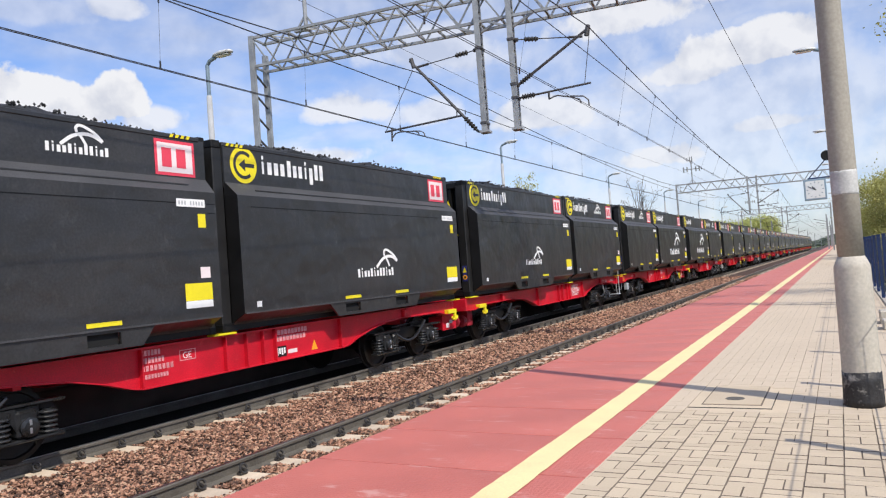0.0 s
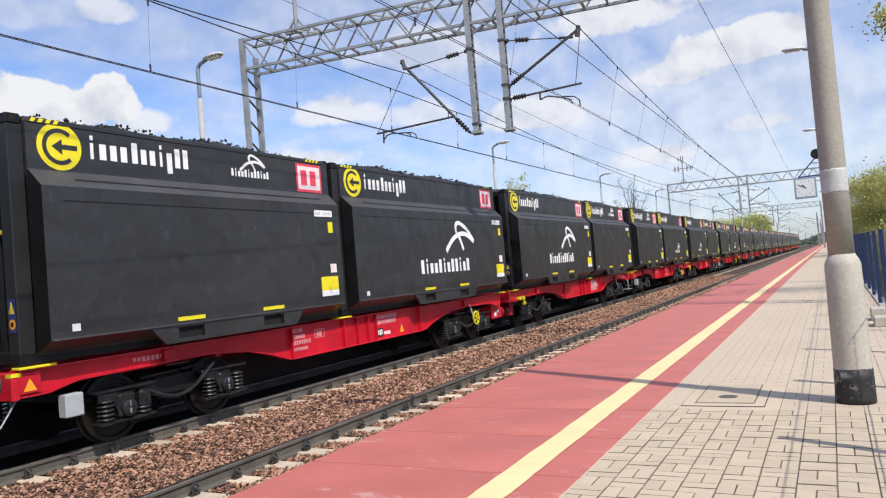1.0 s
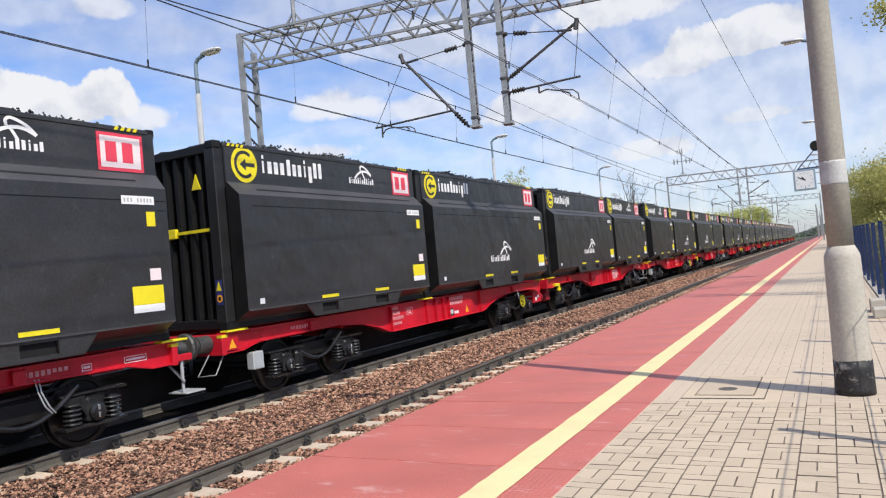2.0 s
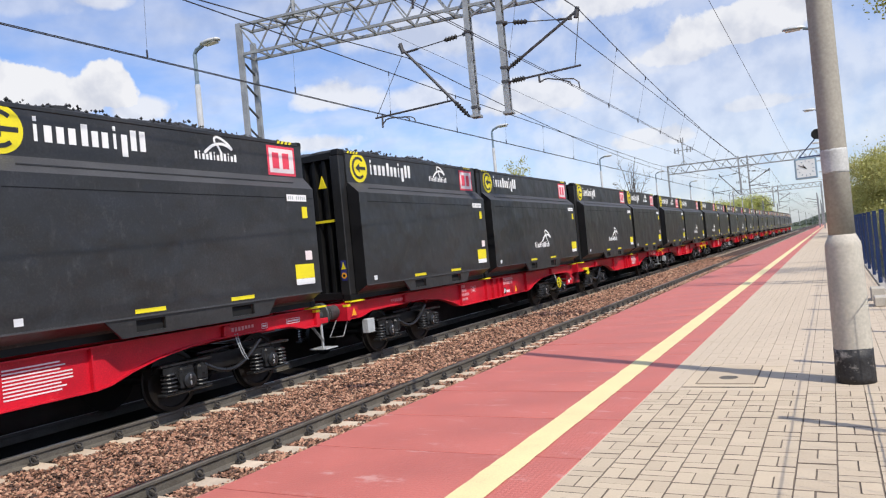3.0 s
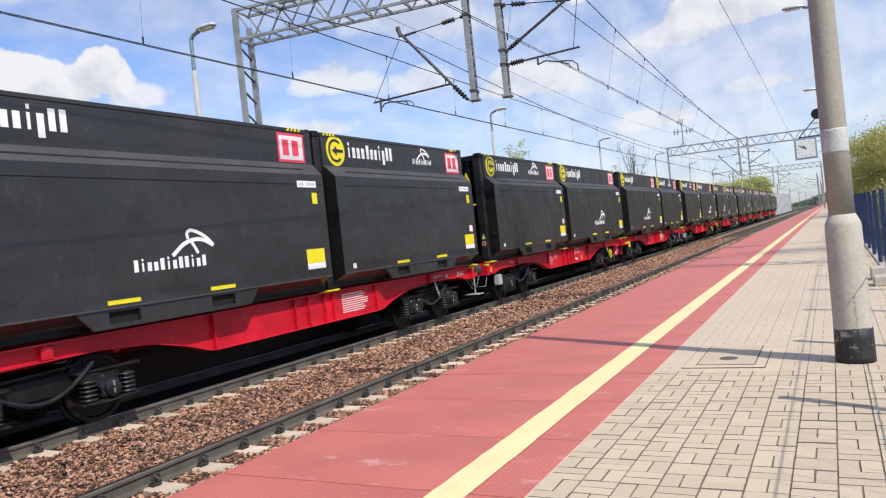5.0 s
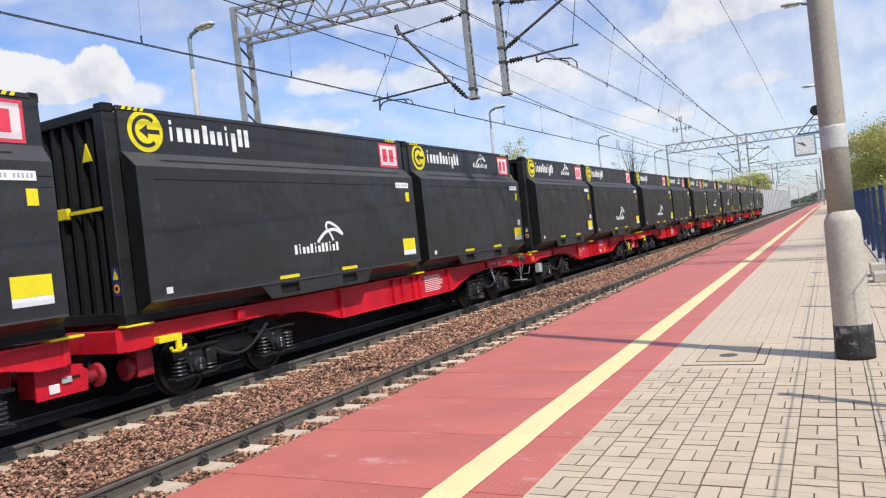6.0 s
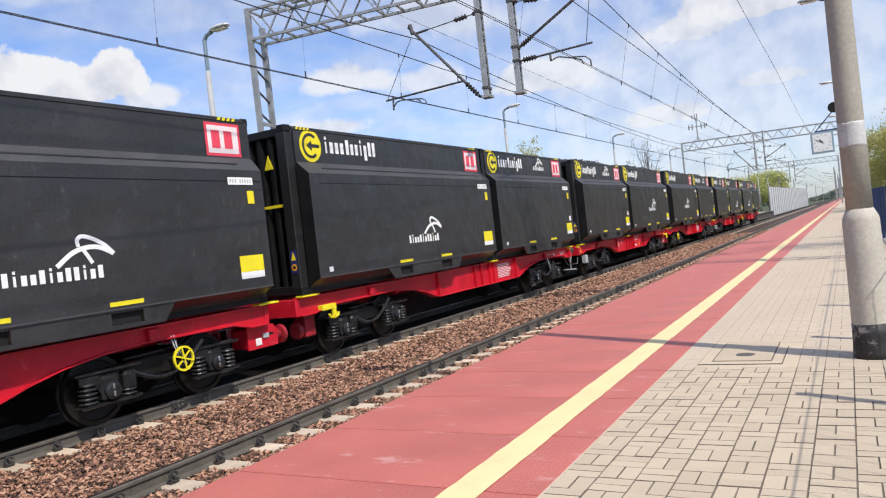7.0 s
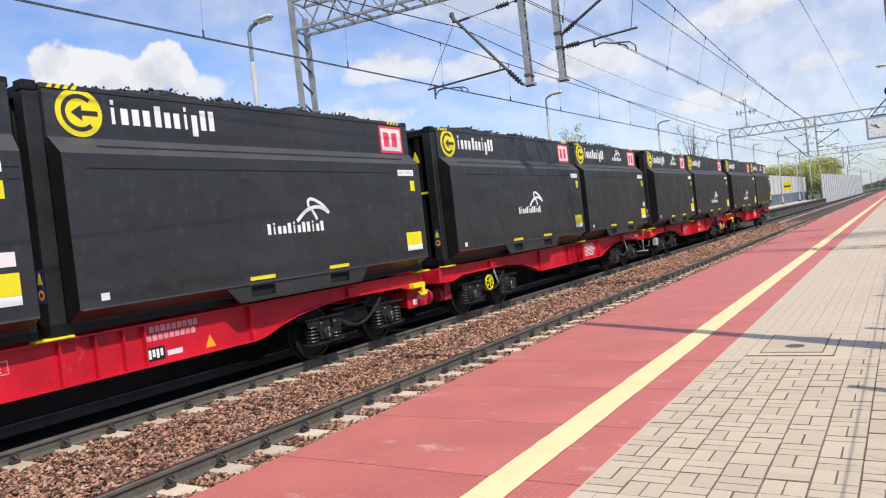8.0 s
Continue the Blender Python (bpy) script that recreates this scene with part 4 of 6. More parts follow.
def fence():
    """Blue steel fence along the platform's back: posts, rails and thin upright bars."""
    span, h = 2.31, 1.40
    post_me = finish("post", box(boxed(-0.035, 0.035, -0.035, 0.035, 0.0, h, bevel=0.004), -0.042, 0.042, -0.042, 0.042, h, h + 0.015), M_FENCE)
    rail_me = finish("rail", boxed(-0.003, 0.003, 0.036, span - 0.036, -0.003, 0.003), M_FENCE)
    rod_me = finish("upright_bar", boxed(-0.002, 0.002, -0.002, 0.002, 0.12, 1.34), M_FENCEPANEL)
    fc = thing("fence", "dark blue steel fence with thin upright bars along the platform", "fence", at=pose(PAV_R + 0.05, 4.95 - 3 * span, 0.03))
    for k in range(45):
        part("post", post_me, None, fc, at=pose(0, span * k, 0))
        for z in (0.11, 0.73, 1.345):
            part("rail", rail_me, None, fc, at=pose(0, span * k, z))
        if k < 15:
            for i in range(1, 15):
                part("upright_bar", rod_me, None, fc, at=pose(0, span * k + 0.154 * i, 0))
        else:
            bars = bmesh.new()
            for i in range(1, 15):
                box(bars, -0.003, 0.003, span * k + 0.154 * i - 0.003, span * k + 0.154 * i + 0.003, 0.12, 1.34)
            tagged(part("upright_bars_far", bars, M_FENCEPANEL, fc), "distant thin blue bars", kind="stuff")
    for k, (y, hh) in enumerate(((12.6, 0.14), (13.5, 0.20))):
        tagged(new("concrete_block", finish("concrete_block", boxed(0.46, 0.66, y - 0.2, y + 0.2, 0.0, hh, bevel=0.012), M_POLEFOOT)), "pale concrete block at the fence foot", "block", "concrete blocks")


def barriers():
    b = thing("noise_barrier", "tall pale noise barrier with a dark blue lower half", "noise barrier", "noise barriers")
    for k in range(15):
        y = 94 + 4 * k
        part("upper_panel", boxed(-16.1, -16.0, y + 0.06, y + 3.94, 1.55, 4.3), M_BARRIER, b)
        part("lower_panel", boxed(-16.1, -16.0, y + 0.06, y + 3.94, 0, 1.545), M_BARRIERLOW, b, "dark blue panel")
        part("post", boxed(-16.14, -15.94, y - 0.06, y + 0.06, 0, 4.35), M_GALV, b)
    b2 = thing("noise_barrier", "tall pale ribbed noise barrier beyond the platform end", "noise barrier", "noise barriers", at=pose(-13.0, 150, 0, 0, 0, -1.0))
    for k in range(26):
        part("panel", boxed(-0.1, 0, 4 * k + 0.06, 4 * k + 3.94, -1.2, 4.5), M_BARRIER, b2)
        part("post", boxed(-0.12, 0.08, 4 * k - 0.08, 4 * k + 0.08, -1.2, 4.6), M_GALV, b2)
    s = thing("direction_sign", "yellow information sign on two posts on the far platform", "sign", at=pose(-13.5, 108, 0))
    part("board", boxed(-0.5, 0.5, -0.02, 0.02, 1.9, 3.1), M_YELLOW, s, "yellow board")
    part("sign_writing", boxed(-0.42, 0.42, -0.028, -0.021, 2.35, 2.6), M_CLIP, s, "dark bars in place of writing")
    for q in (-0.4, 0.4):
        part("post", boxed(q - 0.03, q + 0.03, 0.021, 0.06, 0, 3.1), M_GALV, s)


def tree(name, label, h, spread, leaves, leaf_mat, seed, leaf=0.12, bare=False, low=0.15):
    rng = np.random.default_rng(seed)
    t = thing(name, label, "tree" if name != "bush" else "bush")
    bm = bmesh.new()
    ends = []

    def limb(p, d, length, r, level):
        segs = 4
        q = Vector(p)
        v = Vector(d).normalized()
        for i in range(segs):
            v = (v + Vector(rng.normal(0, 0.16, 3)) + Vector((0, 0, 0.06))).normalized()
            e = q + v * length / segs
            r2 = r * (1 - 0.16)
            rod(bm, q, e, r, r2, 6 if level < 2 else 4, caps=False)
            if level < 3 and i >= 1:
                for _ in range(2 if level < 2 else 1):
                    a = rng.uniform(0, math.tau)
                    side = Vector((math.cos(a), math.sin(a), rng.uniform(0.1, 0.8)))
                    limb(e, (v * 0.6 + side).normalized(), length * rng.uniform(0.42, 0.66), r2 * 0.55, level + 1)
            q, r = e, r2
        ends.append(q.copy())

    limb((0, 0, -1.25), (0, 0, 1), h * 0.62, h * 0.022, 0)
    part("trunk", bm, M_BARK, t, "brown branching trunk")
    if leaves:
        pts = np.array([tuple(e) for e in ends])
        c = pts[rng.integers(0, len(pts), leaves)] + rng.normal(0, 1, (leaves, 3)) * np.array([spread, spread, spread * 0.8])
        c = c[c[:, 2] > h * low]
        k = len(c)
        u = rng.normal(0, 1, (k, 3))
        u /= np.linalg.norm(u, axis=1)[:, None]
        w = np.cross(u, rng.normal(0, 1, (k, 3)))
        w /= np.linalg.norm(w, axis=1)[:, None]
        s = (leaf * rng.uniform(0.5, 1.3, k))[:, None]
        quad = np.stack([c - u * s, c - w * s * 0.6, c + u * s, c + w * s * 0.6], 1).reshape(-1, 3)
        me = raw_mesh("crown", quad, np.arange(4 * k).reshape(-1, 4), leaf_mat)
        part("crown", me, None, t, "loose crown of small spring leaves")
    return t


def shrub(seed):
    """Low dense bush: short stems and many leaves."""
    rng = np.random.default_rng(seed)
    t = thing("bush", "dense low green bush behind the platform fence", "bush", "bushes behind the fence")
    bm = bmesh.new()
    tips = []
    for _ in range(9):
        a, r = rng.uniform(0, math.tau), rng.uniform(0.3, 0.9)
        e = Vector((math.cos(a) * r, math.sin(a) * r * 1.8, rng.uniform(1.4, 3.0)))
        rod(bm, (0, 0, 0), e, 0.03, 0.012, 5)
        tips.append(e)
    part("stems", bm, M_BARK, t, "thin brown stems")
    n = 5200
    c = np.array([tuple(x) for x in tips])[rng.integers(0, 9, n)] * rng.uniform(0.3, 1.0, (n, 1)) + rng.normal(0, 1, (n, 3)) * (0.34, 0.6, 0.36)
    c = c[c[:, 2] > 0.02]
    n = len(c)
    u = rng.normal(0, 1, (n, 3))
    u /= np.linalg.norm(u, axis=1)[:, None]
    w = np.cross(u, rng.normal(0, 1, (n, 3)))
    w /= np.linalg.norm(w, axis=1)[:, None]
    s = (0.07 * rng.uniform(0.5, 1.3, n))[:, None]
    quad = np.stack([c - u * s, c - w * s * 0.6, c + u * s, c + w * s * 0.6], 1).reshape(-1, 3)
    part("foliage", raw_mesh("foliage", quad, np.arange(4 * n).reshape(-1, 4), M_LEAF if seed % 2 else M_LEAF2), None, t, "dense green foliage")
    return t


def trees():
    # along the fence on the platform's side
    kinds = [tree("tree", "tall deciduous tree with fresh spring leaves behind the fence", 8.6, 0.62, 30000, M_LEAF2, 21, 0.085, low=0.0),
             tree("tree", "broad deciduous tree with young green leaves behind the fence", 7.2, 0.62, 30000, M_LEAF, 22, 0.085, low=0.0)]
    spots = [(6.6, 62, 0), (5.6, 72, 1), (7.6, 84, 0), (6.2, 96, 1), (8.5, 108, 0), (6.6, 124, 1), (8.0, 142, 0), (7.4, 54, 1), (7.5, 165, 0), (9.5, 60, 0)]
    used = set()
    for k, (x, y, kind) in enumerate(spots):
        m = pose(x, y, -0.4, 0, 0, 67 * k)
        if kind in used:
            copy_thing(kinds[kind], m)
        else:
            kinds[kind].matrix_basis = m
            used.add(kind)
    rng = np.random.default_rng(5)
    for k in range(9):
        b = shrub(60 + k)
        b.matrix_basis = pose(2.6 + rng.uniform(0, 1.4), 24 + 6.5 * k, -1.3)
    # a tree beside the fence whose leafy limb hangs over the platform
    t = thing("tree", "tree whose leafy limb reaches towards the platform", "tree", at=pose(4.6, 20.5, -1.3))
    bm = bmesh.new()
    pipe(bm, [(0, 0, 0), (-0.1, 0, 2.5), (0.1, 0.1, 5.0), (0.0, 0, 7.6)], 0.11, 7)
    pipe(bm, [(0.1, 0.1, 5.0), (-1.0, -0.1, 6.6), (-2.0, -0.3, 7.5), (-3.05, -0.4, 7.75)], 0.03, 6)
    part("trunk", bm, M_BARK, t, "slim trunk with a long side limb")
    c = np.concatenate([rng.normal(0, 1, (420, 3)) * (0.22, 0.3, 0.20) + (-2.95, -0.4, 7.72), rng.normal(0, 1, (2600, 3)) * (0.55, 0.8, 0.9) + (-0.3, 0, 8.0)])
    k = len(c)
    u = rng.normal(0, 1, (k, 3))
    u /= np.linalg.norm(u, axis=1)[:, None]
    w = np.cross(u, rng.normal(0, 1, (k, 3)))
    w /= np.linalg.norm(w, axis=1)[:, None]
    s = (0.05 * rng.uniform(0.5, 1.3, k))[:, None]
    quad = np.stack([c - u * s, c - w * s * 0.6, c + u * s, c + w * s * 0.6], 1).reshape(-1, 3)
    part("crown", raw_mesh("crown", quad, np.arange(4 * k).reshape(-1, 4), M_LEAF), None, t, "small fresh leaves")
    # far side
    a = tree("tree", "round yellow-green tree behind the far platform", 8.6, 0.95, 30000, M_LEAFPALE, 41, 0.20, low=0.0)
    a.matrix_basis = pose(-17, 196, 0)
    for k, (x, y) in enumerate(((-21, 205), (-25, 200), (-29, 214), (-19, 232))):
        copy_thing(a, pose(x, y, -0.6 * (k % 2), 0, 0, 50 * k + 30))
    # a bare tree: a short trunk that forks into a fan of rising limbs
    t = thing("tree", "bare tree with thin grey branches beyond the train", "tree", at=pose(-24.4, 104, -1.3))
    bm = bmesh.new()
    rng = np.random.default_rng(31)
    pipe(bm, [(0, 0, 0), (0.1, 0, 3), (0.0, 0, 6.2)], 0.22, 7)
    for k in range(13):
        a, lean = rng.uniform(0, math.tau), rng.uniform(0.05, 0.5)
        q, v = Vector((0, 0, rng.uniform(4.5, 7.0))), Vector((math.cos(a) * lean, math.sin(a) * lean, 1)).normalized()
        r, reach = 0.11, rng.uniform(4.5, 7.2) * (1.1 - 0.6 * lean)
        for i in range(6):
            v = (v + Vector(rng.normal(0, 0.09, 3))).normalized()
            e = q + v * reach / 6
            rod(bm, q, e, r, r * 0.76, 5, caps=False)
            r *= 0.76
            for _ in range(2):
                w = (v + Vector(rng.normal(0, 0.55, 3))).normalized()
                m = e + w * rng.uniform(0.5, 1.3)
                rod(bm, e, m, r * 0.6, 0.018, 4, caps=False)
                rod(bm, m, m + (w + Vector(rng.normal(0, 0.5, 3))).normalized() * rng.uniform(0.3, 0.8), 0.02, 0.012, 4, caps=False)
            q = e
    part("trunk", bm, M_BARK, t, "grey forked trunk and bare twigs")
    b = tree("tree", "small tree with first green leaves beyond the train", 9.6, 0.25, 5600, M_LEAF2, 52, 0.10, low=0.3)
    b.matrix_basis = pose(-27.3, 71, 0)
    # distant wood: clumps of leaves along the horizon
    rng = np.random.default_rng(9)
    n = 26000
    x = rng.uniform(-700, 900, n)
    y = 800 + rng.uniform(-40, 40, n)
    top = 9 + 5 * np.sin(x * 0.021) + 3 * np.sin(x * 0.073 + 1)
    c = np.column_stack([x, y, -1.3 + rng.uniform(0, 1, n) ** 0.8 * top])
    u = rng.normal(0, 1, (n, 3))
    u /= np.linalg.norm(u, axis=1)[:, None]
    w = np.cross(u, rng.normal(0, 1, (n, 3)))
    w /= np.linalg.norm(w, axis=1)[:, None]
    quad = np.stack([c - u * 1.6, c - w, c + u * 1.6, c + w], 1).reshape(-1, 3)
    me = raw_mesh("distant_wood", quad, np.arange(4 * n).reshape(-1, 4), M_LEAFDARK)
    tagged(new("distant_wood", me), "low wood along the horizon, its green greyed for haze", "wood", "", "stuff")


ground()
near_pf = near_platform()
far_platform()
gantries()
overhead()
lamps()
station_clock()
fence()
barriers()
distant_masts()
trees()


# ---- the freight train; a unit's own space: y from its front, z from the rail's top ----
SPEED, WHEEL_R = 26.57, 0.46
L_SHORT, L_LONG, GAP = 6.18, 7.64, 0.14
UNIT = L_SHORT + GAP + L_LONG
GAP_MID, GAP_BUF = 0.87, 1.06
WAGON = 2 * UNIT + GAP_MID + GAP_BUF
FRONT0 = 8.78 - 0.66 - GAP - L_SHORT      # front of the first wagon at the start
DECK = 1.23
HALF, BULGE, HIGH = 1.25, 1.50, 3.02


def arc_pts(r, a0, a1, n, cy, cz):
    return [(cy + r * math.cos(radians(a0 + (a1 - a0) * k / n)), cz + r * math.sin(radians(a0 + (a1 - a0) * k / n))) for k in range(n + 1)]


def ribbon(bm, pts, w, x, t=0.004):
    """A painted stroke of width w along pts in the y-z plane; w may be a list."""
    ws = w if isinstance(w, list) else [w] * len(pts)
    side = []
    for k, p in enumerate(pts):
        a, b = Vector(pts[max(0, k - 1)]), Vector(pts[min(len(pts) - 1, k + 1)])
        d = (b - a).normalized()
        n = Vector((-d.y, d.x))
        side.append((Vector(p) + n * ws[k] / 2, Vector(p) - n * ws[k] / 2))
    rows = [[bm.verts.new((xx, p.x, p.y)) for xx, p in ((x, a), (x + t, a), (x + t, b), (x, b))] for a, b in side]
    for p, q in zip(rows, rows[1:]):
        for i in range(4):
            bm.faces.new((p[i], p[(i + 1) % 4], q[(i + 1) % 4], q[i]))
    bm.faces.new(rows[0])
    bm.faces.new(rows[-1])
    return bm


def word_bars(bm, y0, y1, z, h, x, shape):
    """A row of plain bars in place of a word. shape: a letter's bar height by kind."""
    n = len(shape)
    step = (y1 - y0) / n
    for k, c in enumerate(shape):
        lo, hi = {"x": (0, 0.68), "t": (0, 1.0), "g": (-0.3, 0.68), "i": (0, 0.95)}[c]
        w = step * (0.28 if c == "i" else 0.62)
        m = y0 + (k + 0.5) * step
        if c == "i":
            rect(bm, m - w / 2, m + w / 2, z, z + 0.68 * h, x)
            rect(bm, m - w / 2, m + w / 2, z + 0.80 * h, z + h, x)
        else:
            lo, hi = lo, min(hi, 0.92)
            rect(bm, m - w / 2, m + w / 2, z + lo * h, z + hi * h, x)
    return bm


def smooth_line(pts, steps=5):
    """A rounded line through pts."""
    v = [Vector(p) for p in (pts[0], *pts, pts[-1])]
    out = []
    for a, b, c, d in zip(v, v[1:], v[2:], v[3:]):
        for k in range(steps):
            u = k / steps
            out.append(tuple(0.5 * (2 * b + (c - a) * u + (2 * a - 5 * b + 4 * c - d) * u * u + (3 * b - a - 3 * c + d) * u ** 3)))
    return out + [tuple(pts[-1])]


def steel_emblem(bm, cy, cz, w, x):
    """Three swept white strokes, about w wide."""
    k = w / 1.6
    at = lambda pts: smooth_line([(cy + a * k, cz + (1.15 * b - 0.07) * k) for a, b in pts])
    ribbon(bm, at([(-0.77, -0.29), (-0.36, -0.03), (0.03, 0.075), (0.40, 0.06), (0.77, -0.09)]), 0.115 * k, x)
    ribbon(bm, at([(-0.17, 0.10), (-0.19, 0.24), (-0.06, 0.32), (0.20, 0.265), (0.52, 0.12), (0.78, -0.09)]), 0.10 * k, x + 0.0005)
    ribbon(bm, at([(-0.06, 0.04), (0.06, -0.12), (0.16, -0.27)]), 0.10 * k, x + 0.001)
    return bm


def container(length, emblem, label):
    """Tall bulk container: bulged sides, corrugated ends, corner posts, films and marks on its platform side."""
    c = thing("bulk_container", label, "container", "containers on the train")
    L = length
    prof = lambda b: [(HALF, 0.10), (HALF + b * 0.02, 0.14), (HALF + b * (BULGE - HALF), 0.27), (HALF + b * (BULGE - HALF), 2.13), (HALF, 2.36), (HALF, 2.95)]
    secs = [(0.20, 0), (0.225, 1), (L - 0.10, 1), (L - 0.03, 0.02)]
    for s in (1, -1):
        bm = bmesh.new()
        rings = [[bm.verts.new((s * x, y, z)) for x, z in prof(b)] for y, b in secs[1:]]
        for a, b in zip(rings, rings[1:]):
            for k in range(len(a) - 1):
                if k != 3:
                    bm.faces.new((a[k], a[k + 1], b[k + 1], b[k]))
        # cheek coloured black for the shade in the recess beside the post
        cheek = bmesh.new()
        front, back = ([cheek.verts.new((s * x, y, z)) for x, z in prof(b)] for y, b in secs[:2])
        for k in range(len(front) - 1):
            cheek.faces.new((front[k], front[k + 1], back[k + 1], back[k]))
        part("front_cheek", cheek, M_CONT_END, c, "front cheek of the bulged wall, blackened for recess shade")
        part("side_wall", bm, M_CONT, c, "matt black bulged steel side wall")
        part("upper_plate", boxed(s * HALF - 0.03 if s > 0 else s * HALF + 0.002, s * HALF - 0.002 if s > 0 else s * HALF + 0.03, 0.20, L - 0.03, 2.28, 2.94), M_CONT, c)
    part("hold", boxed(-HALF + 0.03, HALF - 0.03, 0.24, L - 0.24, 0.08, 2.30), M_CONT_END, c, "dark inner hold")
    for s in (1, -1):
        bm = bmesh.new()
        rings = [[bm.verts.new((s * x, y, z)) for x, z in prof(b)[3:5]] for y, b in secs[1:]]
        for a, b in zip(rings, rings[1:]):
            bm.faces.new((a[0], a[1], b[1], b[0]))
        # slope gets the lighter grey because it faces up to the sky
        part("slope_panel", bm, M_STRIP, c, "sloping panel coloured lighter for the light from above")
        part("slope_ridge", bar(bmesh.new(), (s * 1.395, 0.75, 2.24), (s * 1.395, L - 0.5, 2.24), 0.012, 0.018), M_CONT, c, "long low ridge on the slope")
    # weld seam and small hooks on the wall
    part("seam", boxed(BULGE - 0.001, BULGE + 0.005, 0.5, L - 0.12, 1.945, 1.956), M_CONT_END, c, "weld seam")
    # lip in the same lighter grey, a highlight painted along the edge
    part("lower_lip", boxed(BULGE - 0.03, BULGE + 0.015, 0.24, L - 0.11, 0.262, 0.285), M_STRIP, c, "folded lower lip with a painted highlight")
    # ends
    for y0, s in ((0.06, -1), (L - 0.06, 1)):
        bm = bmesh.new()
        n = 8
        step = 2.08 / n
        pts = []
        for k in range(n):
            x = -1.04 + k * step
            pts += [(x, 0), (x + step * 0.3, 0), (x + step * 0.42, 0.11), (x + step * 0.86, 0.11)]
        pts.append((1.04, 0))
        lo = [bm.verts.new((x, y0 - s * d, 0.16)) for x, d in pts]
        hi = [bm.verts.new((x, y0 - s * d, 2.86)) for x, d in pts]
        for k in range(len(pts) - 1):
            bm.faces.new((lo[k], lo[k + 1], hi[k + 1], hi[k]))
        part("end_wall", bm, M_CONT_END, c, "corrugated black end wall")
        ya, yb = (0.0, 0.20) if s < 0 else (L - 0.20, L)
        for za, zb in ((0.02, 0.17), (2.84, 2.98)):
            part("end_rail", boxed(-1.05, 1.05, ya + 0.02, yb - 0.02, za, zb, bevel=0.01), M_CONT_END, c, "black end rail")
    for x in (-1, 1):
        for ya, yb in ((0.0, 0.21), (L - 0.13, L)):
            bm = bmesh.new()
            box(bm, min(x * 1.02, x * 1.235), max(x * 1.02, x * 1.235), ya + 0.005, yb - 0.005, 0.12, 2.90, bevel=0.012)
            part("corner_post", bm, M_POST, c, "black corner post")
            for z0, z1 in ((0.0, 0.125), (2.895, 3.02)):
                bm = boxed(min(x * 1.06, x * 1.245), max(x * 1.06, x * 1.245), ya, ya + (0.18 if ya == 0 else 0.13), z0, z1, bevel=0.012)
                cst = part("corner_casting", bm, M_CONT_END, c, "black corner casting")
                if x > 0:
                    part("casting_hole", boxed(1.243, 1.2475, ya + 0.04, ya + 0.12, z0 + 0.035, z1 - 0.035), M_BLACK, cst)
        part("top_rail", boxed(min(x * 1.16, x * 1.262), max(x * 1.16, x * 1.262), 0.20, L - 0.12, 2.93, 3.0, bevel=0.012), M_CONT, c, "black top rail")
        # skirt with two fork pockets
        mid = L / 2 + 0.13
        sk = bmesh.new()
        y0, y1 = mid - 1.32, mid + 1.45
        lo, hi = 0.015, 0.262
        xs = x * (BULGE - 0.012)
        cuts = [(mid - 1.10, mid - 0.62), (mid + 0.64, mid + 1.12)]
        zs = (lo, lo + 0.055, hi - 0.035, hi)
        slant = lambda i, z: (y0 - 0.25 * (z - lo) / (hi - lo), cuts[0][0], cuts[0][1], cuts[1][0], cuts[1][1], y1 + 0.20 * (z - lo) / (hi - lo))[i]
        grid = [[sk.verts.new((xs, slant(i, z), z)) for z in zs] for i in range(6)]
        for i in range(5):
            for j in range(3):
                if not (i in (1, 3) and j == 1):
                    sk.faces.new((grid[i][j], grid[i + 1][j], grid[i + 1][j + 1], grid[i][j + 1]))
        bmesh.ops.recalc_face_normals(sk, faces=sk.faces[:])
        bmesh.ops.solidify(sk, geom=sk.faces[:], thickness=0.04)
        part("skirt", sk, M_CONT, c, "black skirt with fork pockets")
        for a, b in cuts:
            part("fork_pocket", boxed(min(x * 1.0, xs - x * 0.06), max(x * 1.0, xs - x * 0.06), a, b, lo + 0.02, hi - 0.02), M_BLACK, c, "dark fork pocket")
            if x > 0:
                part("lifting_mark", rect(bmesh.new(), a - 0.01, b + 0.01, 0.315, 0.372, BULGE + 0.002), M_YELLOW, c, "yellow lifting mark")
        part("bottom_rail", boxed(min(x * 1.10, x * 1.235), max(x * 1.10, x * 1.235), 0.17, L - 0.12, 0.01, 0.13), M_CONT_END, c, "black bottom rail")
    # hazard strips on the top rail
    for ya in (0.28, L - 0.68):
        st = bmesh.new()
        for k in range(4):
            y = ya + 0.1 * k
            plate(st, [(y, 2.945), (y + 0.055, 2.945), (y + 0.085, 2.995), (y + 0.03, 2.995)], 1.263)
        part("hazard_strip", st, M_YELLOW, c, "yellow hazard stripes")
    # round yellow emblem
    X = HALF + 0.002
    cy, cz = 0.66, 2.67
    disc = part("round_emblem", plate(bmesh.new(), arc_pts(0.30, 0, 354, 59, cy, cz), X), M_YELLOW, c, "round yellow emblem")
    ring = bmesh.new()
    ribbon(ring, arc_pts(0.205, 48, 312, 22, cy, cz), 0.055, X + 0.0045, 0.002)
    part("emblem_ring", ring, M_CONT, disc, "black open ring")
    arrow = bmesh.new()
